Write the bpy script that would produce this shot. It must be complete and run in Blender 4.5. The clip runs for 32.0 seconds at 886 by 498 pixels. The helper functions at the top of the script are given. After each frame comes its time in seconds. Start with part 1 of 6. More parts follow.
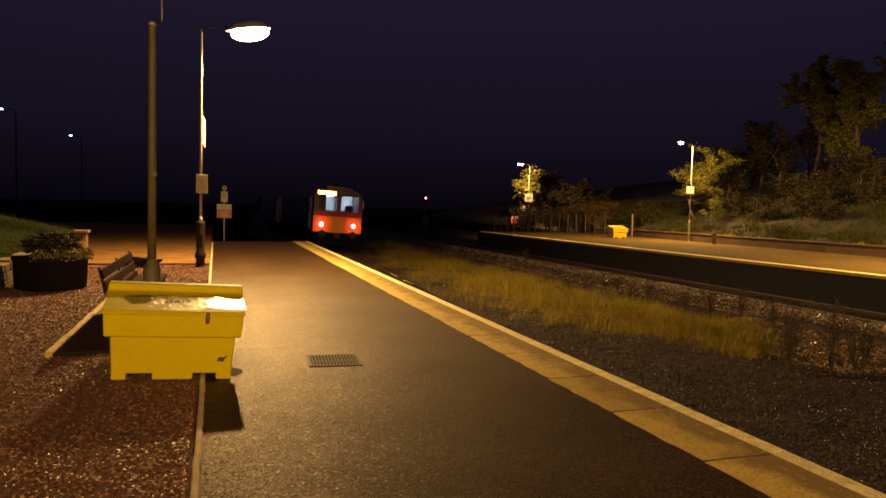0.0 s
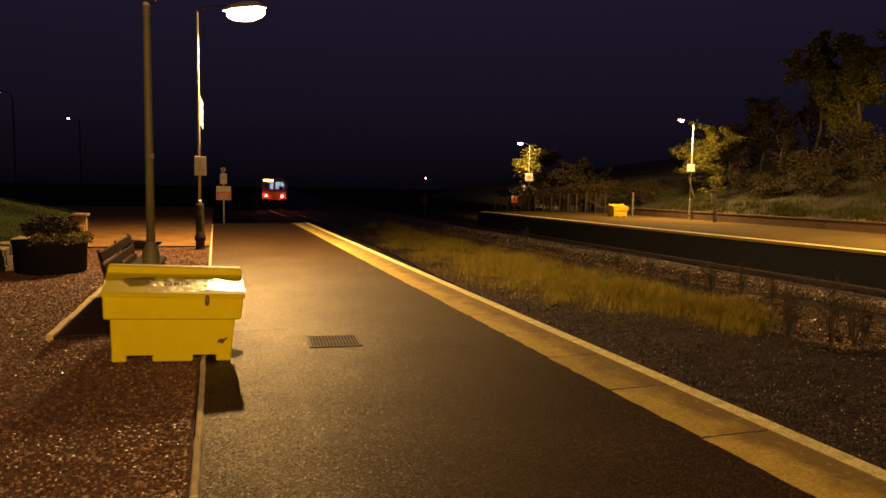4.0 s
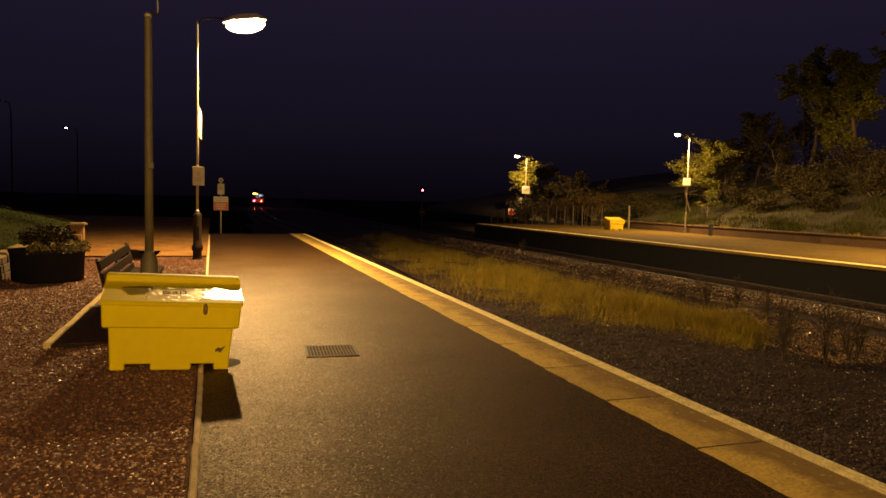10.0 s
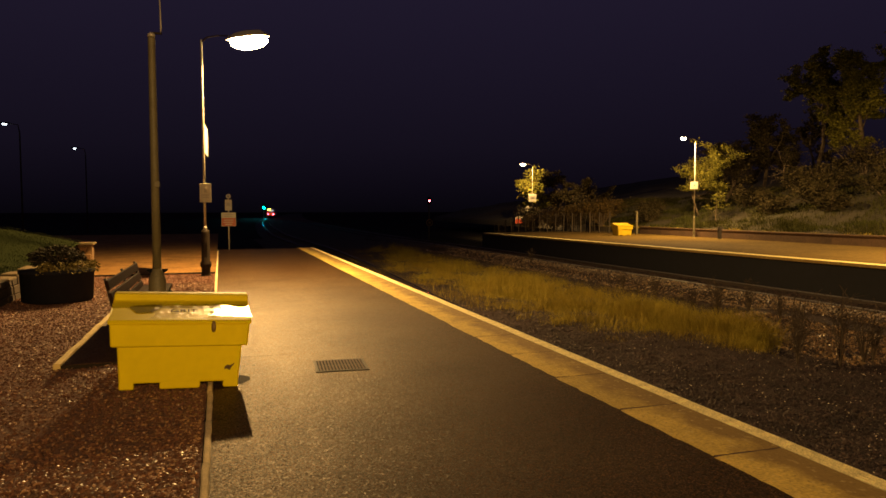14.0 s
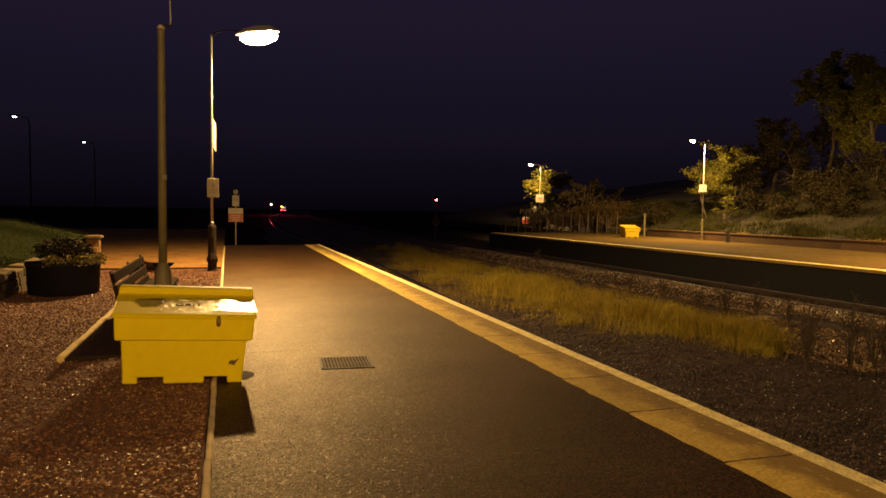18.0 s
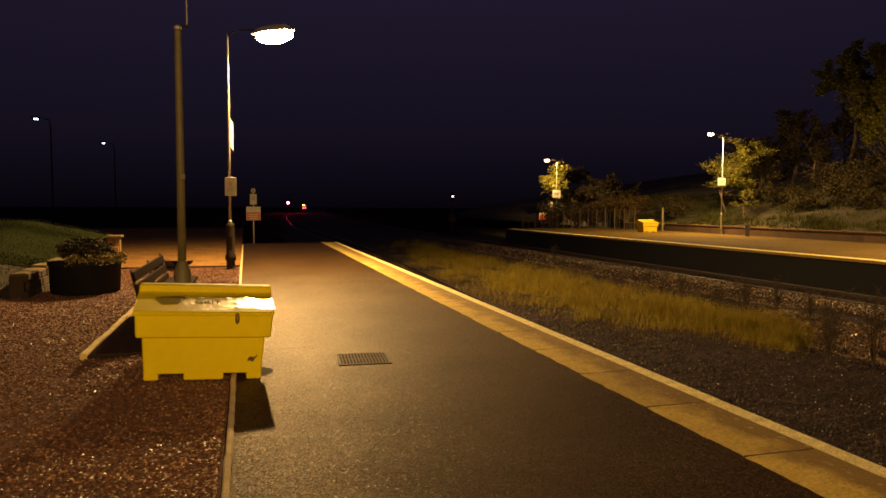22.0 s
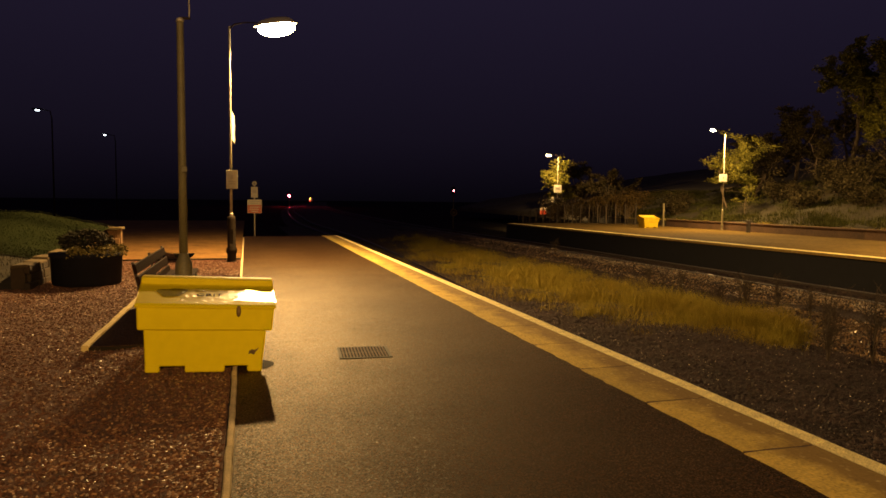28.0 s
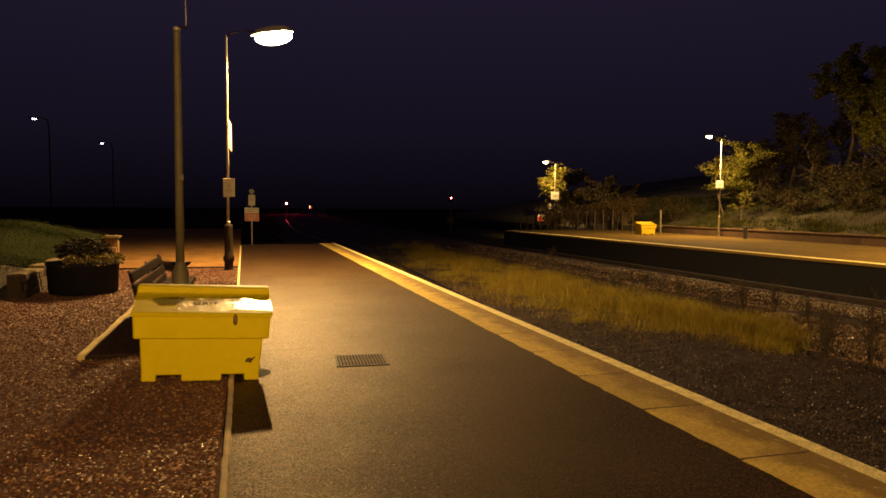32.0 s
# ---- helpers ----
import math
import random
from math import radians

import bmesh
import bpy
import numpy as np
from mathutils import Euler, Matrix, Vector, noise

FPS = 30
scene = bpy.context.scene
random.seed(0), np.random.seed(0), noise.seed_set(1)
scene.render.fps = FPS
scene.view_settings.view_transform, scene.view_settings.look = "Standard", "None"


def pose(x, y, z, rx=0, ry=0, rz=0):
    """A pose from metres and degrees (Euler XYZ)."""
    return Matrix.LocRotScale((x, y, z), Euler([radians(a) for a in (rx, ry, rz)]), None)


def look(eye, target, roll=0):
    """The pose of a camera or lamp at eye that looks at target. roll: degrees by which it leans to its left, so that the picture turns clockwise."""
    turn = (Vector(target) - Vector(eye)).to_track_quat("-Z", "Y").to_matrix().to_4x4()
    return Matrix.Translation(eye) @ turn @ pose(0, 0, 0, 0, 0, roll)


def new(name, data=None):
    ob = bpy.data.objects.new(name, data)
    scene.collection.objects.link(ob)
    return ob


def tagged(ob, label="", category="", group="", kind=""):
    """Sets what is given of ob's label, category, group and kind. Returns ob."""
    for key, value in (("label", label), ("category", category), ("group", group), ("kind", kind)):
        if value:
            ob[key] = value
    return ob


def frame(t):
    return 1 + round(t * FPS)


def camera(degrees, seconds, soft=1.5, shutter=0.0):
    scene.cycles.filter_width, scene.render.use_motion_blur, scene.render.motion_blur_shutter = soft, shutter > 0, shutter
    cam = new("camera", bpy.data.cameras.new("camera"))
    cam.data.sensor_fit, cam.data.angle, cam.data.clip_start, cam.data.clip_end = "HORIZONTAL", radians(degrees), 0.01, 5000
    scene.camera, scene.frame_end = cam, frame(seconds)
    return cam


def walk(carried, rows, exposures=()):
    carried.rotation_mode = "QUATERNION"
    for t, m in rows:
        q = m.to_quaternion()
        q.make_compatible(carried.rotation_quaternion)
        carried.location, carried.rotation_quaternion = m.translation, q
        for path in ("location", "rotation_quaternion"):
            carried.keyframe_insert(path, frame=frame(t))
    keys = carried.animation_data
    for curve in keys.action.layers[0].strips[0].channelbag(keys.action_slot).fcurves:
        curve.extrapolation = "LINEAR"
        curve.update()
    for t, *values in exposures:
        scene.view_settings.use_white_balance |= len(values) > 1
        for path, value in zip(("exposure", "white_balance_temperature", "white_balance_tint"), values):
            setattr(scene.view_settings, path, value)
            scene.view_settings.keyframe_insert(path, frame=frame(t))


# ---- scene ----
cam = camera(65.5, 32.0, soft=1.6)

# ================= camera =================
PATH = [
    (0, (0.095, 0.04, 1.607), (0.723, 1.935, 1.489), 1.5),
    (0.5, (0.091, 0.039, 1.612), (0.714, 1.936, 1.499), 1.4),
    (1, (0.092, 0.084, 1.598), (0.703, 1.985, 1.482), 0.8),
    (1.5, (0.104, 0.084, 1.608), (0.712, 1.985, 1.469), 0.2),
    (2, (0.121, 0.103, 1.6), (0.747, 1.996, 1.44), 0.3),
    (2.5, (0.122, 0.09, 1.586), (0.757, 1.977, 1.4), 1.0),
    (3, (0.126, 0.048, 1.585), (0.76, 1.934, 1.385), 1.2),
    (3.5, (0.122, 0.052, 1.604), (0.746, 1.944, 1.422), 1.0),
    (5.5, (0.105, 0.003, 1.6), (0.744, 1.89, 1.434), 1.0),
    (6, (0.118, 0.009, 1.597), (0.743, 1.903, 1.446), 0.4),
    (6.5, (0.115, 0.003, 1.593), (0.741, 1.896, 1.444), 0.4),
    (7, (0.116, 0.022, 1.597), (0.76, 1.909, 1.447), 0.7),
    (7.5, (0.115, 0.004, 1.603), (0.757, 1.891, 1.448), 1.0),
    (8, (0.103, 0.005, 1.589), (0.743, 1.894, 1.434), 1.2),
    (8.5, (0.107, -0.002, 1.596), (0.746, 1.888, 1.444), 1.3),
    (9, (0.104, -0.008, 1.599), (0.746, 1.881, 1.452), 1.5),
    (9.5, (0.094, 0.009, 1.597), (0.737, 1.898, 1.459), 1.6),
    (10, (0.091, 0.003, 1.595), (0.727, 1.894, 1.455), 1.4),
    (10.5, (0.098, 0.0, 1.595), (0.737, 1.889, 1.444), 1.4),
    (11, (0.093, -0.003, 1.595), (0.73, 1.887, 1.443), 1.5),
    (11.5, (0.098, 0.023, 1.591), (0.733, 1.914, 1.447), 1.4),
    (12, (0.1, 0.01, 1.598), (0.728, 1.904, 1.467), 1.0),
    (12.5, (0.098, -0.008, 1.605), (0.724, 1.887, 1.482), 0.8),
    (13, (0.093, 0.011, 1.59), (0.711, 1.909, 1.467), 0.1),
    (13.5, (0.103, -0.003, 1.593), (0.723, 1.895, 1.464), 0.0),
    (14, (0.11, 0.034, 1.602), (0.724, 1.935, 1.491), -0.1),
    (14.5, (0.134, 0.092, 1.592), (0.737, 1.996, 1.485), -0.5),
    (16.5, (0.136, 0.1, 1.585), (0.734, 2.005, 1.469), 0.1),
    (17, (0.13, 0.103, 1.586), (0.726, 2.009, 1.468), 0.3),
    (17.5, (0.121, 0.097, 1.592), (0.716, 2.002, 1.474), 0.7),
    (18, (0.115, 0.108, 1.584), (0.712, 2.014, 1.471), 0.8),
    (18.5, (0.125, 0.115, 1.579), (0.726, 2.019, 1.466), 0.5),
    (19, (0.111, 0.087, 1.585), (0.714, 1.991, 1.475), 0.7),
    (19.5, (0.102, 0.073, 1.586), (0.689, 1.982, 1.481), 0.7),
    (20, (0.091, 0.063, 1.589), (0.654, 1.978, 1.479), 0.9),
    (20.5, (0.103, 0.093, 1.58), (0.647, 2.014, 1.469), 0.6),
    (21, (0.113, 0.084, 1.589), (0.666, 2.003, 1.479), 0.5),
    (21.5, (0.119, 0.073, 1.587), (0.667, 1.993, 1.471), 0.4),
    (22, (0.119, 0.098, 1.576), (0.669, 2.017, 1.453), 0.2),
    (22.5, (0.114, 0.094, 1.583), (0.663, 2.013, 1.455), 0.1),
    (23, (0.126, 0.097, 1.581), (0.671, 2.017, 1.447), -0.0),
    (23.5, (0.128, 0.095, 1.58), (0.67, 2.016, 1.447), -0.0),
    (24, (0.123, 0.097, 1.579), (0.665, 2.018, 1.451), -0.0),
    (24.5, (0.118, 0.092, 1.586), (0.662, 2.012, 1.455), -0.0),
    (25, (0.119, 0.093, 1.584), (0.66, 2.014, 1.454), 0.1),
    (25.5, (0.123, 0.095, 1.581), (0.661, 2.017, 1.446), 0.1),
    (27.5, (0.112, 0.099, 1.577), (0.661, 2.017, 1.434), 0.4),
    (28, (0.111, 0.092, 1.58), (0.659, 2.01, 1.44), 0.6),
    (28.5, (0.103, 0.087, 1.581), (0.653, 2.006, 1.45), 0.7),
    (29, (0.091, 0.086, 1.579), (0.644, 2.004, 1.453), 1.2),
    (29.5, (0.085, 0.081, 1.58), (0.644, 1.997, 1.454), 1.0),
    (30, (0.088, 0.066, 1.578), (0.64, 1.984, 1.453), 1.1),
    (30.5, (0.108, 0.106, 1.579), (0.655, 2.026, 1.453), 1.3),
    (31, (0.108, 0.084, 1.582), (0.657, 2.003, 1.456), 0.9),
    (31.5, (0.111, 0.095, 1.582), (0.662, 2.014, 1.458), 0.7),
    (32, (0.118, 0.089, 1.582), (0.673, 2.007, 1.463), 0.4),
]
walk(cam, [(t, look(eye, target, roll)) for t, eye, target, roll in PATH])


# ================= world and lights =================
def make_world():
    w = bpy.data.worlds.new("night_sky")
    w.use_nodes = True
    nt = w.node_tree
    nt.nodes.clear()
    out = nt.nodes.new("ShaderNodeOutputWorld")
    bg = nt.nodes.new("ShaderNodeBackground")
    tc = nt.nodes.new("ShaderNodeTexCoord")
    sep = nt.nodes.new("ShaderNodeSeparateXYZ")
    ramp = nt.nodes.new("ShaderNodeValToRGB")
    e = ramp.color_ramp.elements
    e[0].position, e[0].color = 0.0, (0.0022, 0.0016, 0.0032, 1)
    e[1].position, e[1].color = 0.30, (0.0132, 0.0094, 0.0232, 1)
    mid = e.new(0.09)
    mid.color = (0.0066, 0.0047, 0.0106, 1)
    nt.links.new(tc.outputs["Generated"], sep.inputs[0])
    nt.links.new(sep.outputs["Z"], ramp.inputs[0])
    nt.links.new(ramp.outputs[0], bg.inputs[0])
    bg.inputs[1].default_value = 1.0
    nt.links.new(bg.outputs[0], out.inputs[0])
    scene.world = w


make_world()
SODIUM = (1.0, 0.592, 0.200)
LAMP_W = 1500.0


def lamp_light(x, y, z, watts, cut, lean, blend, colour=SODIUM, radius=0.08):
    """The light of a lantern; a cut-off lantern throws little above its cut angle."""
    d = bpy.data.lights.new("lantern_light", "SPOT" if cut else "POINT")
    if cut:
        d.spot_size, d.spot_blend = radians(2 * cut), blend
    d.energy, d.color, d.shadow_soft_size = watts, colour, radius
    ob = new("lantern_light", d)
    ob.location, ob.rotation_euler = (x, y, z), (0, -radians(lean), 0)


# lantern centres: two on the near platform, three on the far one
# place, power, cut-off angle (0: all round), lean towards the bank, softness of the cut
LANTERNS = [(0.86, 18.06, 5.90, 4.8, 79, 9, 0.4), (0.88, -10.0, 5.20, 4.6, 0, 0, 0), (25.95, 34.31, 5.75, 4.1, 89, 21, 0.3), (27.21, 59.56, 5.95, 3.6, 89, 58, 0.35), (25.5, 12.5, 5.75, 11.5, 89, 25, 0.3)]
for lx, ly, lz, lf, lc, ll, lb in LANTERNS:
    lamp_light(lx, ly, lz - 0.24, LAMP_W * lf, lc, ll, lb)


# ================= materials =================
def mat(name, base, rough=0.7, metal=0.0, var=0.25, scale=6.0, fine=80.0, bump=0.15, dist=0.01, island=0.0, random_ob=0.0, spec=0.5, tint=None):
    """A surface with two scales of colour variation and fine relief."""
    m = bpy.data.materials.new(name)
    m.use_nodes = True
    nt = m.node_tree
    b = nt.nodes["Principled BSDF"]
    tc = nt.nodes.new("ShaderNodeTexCoord")
    n1 = nt.nodes.new("ShaderNodeTexNoise")
    n1.inputs["Scale"].default_value, n1.inputs["Detail"].default_value = scale, 5
    n2 = nt.nodes.new("ShaderNodeTexNoise")
    n2.inputs["Scale"].default_value, n2.inputs["Detail"].default_value = fine, 3
    for n in (n1, n2):
        nt.links.new(tc.outputs["Object"], n.inputs["Vector"])
    add = nt.nodes.new("ShaderNodeMath")
    add.operation = "ADD"
    nt.links.new(n1.outputs[0], add.inputs[0])
    nt.links.new(n2.outputs[0], add.inputs[1])
    last = add.outputs[0]
    rng = nt.nodes.new("ShaderNodeMapRange")
    rng.inputs["From Min"].default_value, rng.inputs["From Max"].default_value = 0.6, 1.4
    rng.inputs["To Min"].default_value, rng.inputs["To Max"].default_value = 1 - var, 1 + var
    nt.links.new(last, rng.inputs["Value"])
    val = rng.outputs[0]
    for amount, node, sock in ((island, "ShaderNodeNewGeometry", "Random Per Island"), (random_ob, "ShaderNodeObjectInfo", "Random")):
        if amount:
            g = nt.nodes.new(node)
            r2 = nt.nodes.new("ShaderNodeMapRange")
            r2.inputs["To Min"].default_value, r2.inputs["To Max"].default_value = 1 - amount, 1 + amount
            nt.links.new(g.outputs[sock], r2.inputs["Value"])
            mul = nt.nodes.new("ShaderNodeMath")
            mul.operation = "MULTIPLY"
            nt.links.new(val, mul.inputs[0])
            nt.links.new(r2.outputs[0], mul.inputs[1])
            val = mul.outputs[0]
    col = nt.nodes.new("ShaderNodeMix")
    col.data_type = "RGBA"
    col.inputs[6].default_value = (*base, 1)
    col.inputs[7].default_value = (*(tint or base), 1)
    nt.links.new(n1.outputs[0], col.inputs[0])
    sc = nt.nodes.new("ShaderNodeVectorMath")
    sc.operation = "SCALE"
    nt.links.new(col.outputs[2], sc.inputs[0])
    nt.links.new(val, sc.inputs["Scale"])
    nt.links.new(sc.outputs[0], b.inputs["Base Color"])
    b.inputs["Roughness"].default_value, b.inputs["Metallic"].default_value = rough, metal
    b.inputs["Specular IOR Level"].default_value = spec
    if bump:
        bp = nt.nodes.new("ShaderNodeBump")
        bp.inputs["Strength"].default_value, bp.inputs["Distance"].default_value = bump, dist
        nt.links.new(n2.outputs[0], bp.inputs["Height"])
        nt.links.new(bp.outputs[0], b.inputs["Normal"])
    return m


def asphalt_mat():
    """Rolled asphalt: dark reddish binder, chips of uneven gloss and colour at the surface, worn patches."""
    m = mat("asphalt", (0.0165, 0.0078, 0.0032), 0.7, var=0.45, scale=1.3, fine=9, bump=0, tint=(0.0118, 0.0057, 0.0026), spec=0.62)
    nt = m.node_tree
    b = nt.nodes["Principled BSDF"]
    tc = nt.nodes.new("ShaderNodeTexCoord")

    def spread(src, lo, hi, a, c):
        r = nt.nodes.new("ShaderNodeMapRange")
        r.inputs["From Min"].default_value, r.inputs["From Max"].default_value = lo, hi
        r.inputs["To Min"].default_value, r.inputs["To Max"].default_value = a, c
        nt.links.new(src, r.inputs["Value"])
        return r.outputs[0]

    def cells(scale):
        vo = nt.nodes.new("ShaderNodeTexVoronoi")
        vo.inputs["Scale"].default_value = scale
        nt.links.new(tc.outputs["Object"], vo.inputs["Vector"])
        sep = nt.nodes.new("ShaderNodeSeparateColor")
        nt.links.new(vo.outputs["Color"], sep.inputs[0])
        return vo, sep

    vo, sep = cells(115)
    old = b.inputs["Base Color"].links[0].from_socket
    sc = nt.nodes.new("ShaderNodeVectorMath")
    sc.operation = "SCALE"
    nt.links.new(old, sc.inputs[0])
    nt.links.new(spread(sep.outputs[0], 0.6, 1.0, 0.35, 8.0), sc.inputs["Scale"])
    nt.links.new(sc.outputs[0], b.inputs["Base Color"])
    # chips and worn patches shine unevenly
    n = nt.nodes.new("ShaderNodeTexNoise")
    n.inputs["Scale"].default_value, n.inputs["Detail"].default_value = 2.2, 4
    nt.links.new(tc.outputs["Object"], n.inputs["Vector"])
    mul = nt.nodes.new("ShaderNodeMath")
    mul.operation = "ADD"
    nt.links.new(spread(sep.outputs[2], 0.0, 1.0, 0.50, 0.82), mul.inputs[0])
    nt.links.new(spread(n.outputs[0], 0.3, 0.7, -0.015, 0.02), mul.inputs[1])
    nt.links.new(mul.outputs[0], b.inputs["Roughness"])
    # trodden clean here, dulled by dirt there
    dull = nt.nodes.new("ShaderNodeTexNoise")
    dull.inputs["Scale"].default_value, dull.inputs["Detail"].default_value = 0.75, 3
    nt.links.new(tc.outputs["Object"], dull.inputs["Vector"])
    nt.links.new(spread(dull.outputs[0], 0.36, 0.62, 0.44, 0.70), b.inputs["Specular IOR Level"])
    # every chip is a facet with a tilt of its own
    off = nt.nodes.new("ShaderNodeVectorMath")
    off.operation = "SUBTRACT"
    off.inputs[1].default_value = (0.5, 0.5, 0.5)
    nt.links.new(vo.outputs["Color"], off.inputs[0])
    tilt = nt.nodes.new("ShaderNodeVectorMath")
    tilt.operation = "MULTIPLY_ADD"
    tilt.inputs[1].default_value = (0.36, 0.36, 0.0)
    ge = nt.nodes.new("ShaderNodeNewGeometry")
    nt.links.new(off.outputs[0], tilt.inputs[0])
    nt.links.new(ge.outputs["Normal"], tilt.inputs[2])
    unit = nt.nodes.new("ShaderNodeVectorMath")
    unit.operation = "NORMALIZE"
    nt.links.new(tilt.outputs[0], unit.inputs[0])
    nt.links.new(unit.outputs[0], b.inputs["Normal"])
    b.inputs["IOR"].default_value = 1.53
    b.inputs["Specular Tint"].default_value = (1.0, 0.68, 0.30, 1)
    return m


def coping_mat():
    """Golden stone, trodden clean inside and dark with dirt towards the track."""
    m = mat("coping_stone", (0.58, 0.405, 0.072), 0.85, var=0.5, scale=4, fine=45, bump=0.6, dist=0.006, random_ob=0.16, tint=(0.43, 0.305, 0.075))
    nt = m.node_tree
    b = nt.nodes["Principled BSDF"]
    tc = nt.nodes.new("ShaderNodeTexCoord")
    ge = nt.nodes.new("ShaderNodeNewGeometry")
    sep = nt.nodes.new("ShaderNodeSeparateXYZ")
    nt.links.new(tc.outputs["Object"], sep.inputs[0])
    n = nt.nodes.new("ShaderNodeTexNoise")
    n.inputs["Scale"].default_value, n.inputs["Detail"].default_value = 3.2, 6
    nt.links.new(ge.outputs["Position"], n.inputs["Vector"])
    mul = nt.nodes.new("ShaderNodeMath")
    mul.operation = "MULTIPLY_ADD"
    mul.inputs[1].default_value = 0.75
    nt.links.new(n.outputs[0], mul.inputs[0])
    nt.links.new(sep.outputs["X"], mul.inputs[2])
    r = nt.nodes.new("ShaderNodeMapRange")
    r.inputs["From Min"].default_value, r.inputs["From Max"].default_value = -0.02, 0.22
    r.inputs["To Min"].default_value, r.inputs["To Max"].default_value = 0.0, 0.85
    nt.links.new(mul.outputs[0], r.inputs["Value"])
    mix = nt.nodes.new("ShaderNodeMix")
    mix.data_type = "RGBA"
    nt.links.new(r.outputs[0], mix.inputs[0])
    nt.links.new(b.inputs["Base Color"].links[0].from_socket, mix.inputs[6])
    mix.inputs[7].default_value = (0.185, 0.110, 0.030, 1)
    # pale scuffs and dark pits over both
    last = mix.outputs[2]
    for scale, lo, hi, top, tone in ((17, 0.58, 0.72, 0.45, (0.70, 0.56, 0.24, 1)), (38, 0.60, 0.70, 0.6, (0.10, 0.06, 0.02, 1))):
        n3 = nt.nodes.new("ShaderNodeTexNoise")
        n3.inputs["Scale"].default_value, n3.inputs["Detail"].default_value = scale, 6
        nt.links.new(ge.outputs["Position"], n3.inputs["Vector"])
        r3 = nt.nodes.new("ShaderNodeMapRange")
        r3.inputs["From Min"].default_value, r3.inputs["From Max"].default_value, r3.inputs["To Max"].default_value = lo, hi, top
        nt.links.new(n3.outputs[0], r3.inputs["Value"])
        m3 = nt.nodes.new("ShaderNodeMix")
        m3.data_type = "RGBA"
        m3.inputs[7].default_value = tone
        nt.links.new(r3.outputs[0], m3.inputs[0])
        nt.links.new(last, m3.inputs[6])
        last = m3.outputs[2]
    nt.links.new(last, b.inputs["Base Color"])
    return m


def glow(name, colour, strength):
    m = bpy.data.materials.new(name)
    m.use_nodes = True
    b = m.node_tree.nodes["Principled BSDF"]
    b.inputs["Base Color"].default_value = (*colour, 1)
    b.inputs["Emission Color"].default_value = (*colour, 1)
    b.inputs["Emission Strength"].default_value = strength
    return m


def glass(name, tint=(0.9, 0.95, 0.95), rough=0.02, gloss=0.08):
    m = bpy.data.materials.new(name)
    m.use_nodes = True
    nt = m.node_tree
    nt.nodes.clear()
    out = nt.nodes.new("ShaderNodeOutputMaterial")
    mix = nt.nodes.new("ShaderNodeMixShader")
    tr, gl = nt.nodes.new("ShaderNodeBsdfTransparent"), nt.nodes.new("ShaderNodeBsdfGlossy")
    tr.inputs[0].default_value = (*tint, 1)
    gl.inputs["Roughness"].default_value = rough
    mix.inputs[0].default_value = gloss
    nt.links.new(tr.outputs[0], mix.inputs[1])
    nt.links.new(gl.outputs[0], mix.inputs[2])
    nt.links.new(mix.outputs[0], out.inputs[0])
    return m


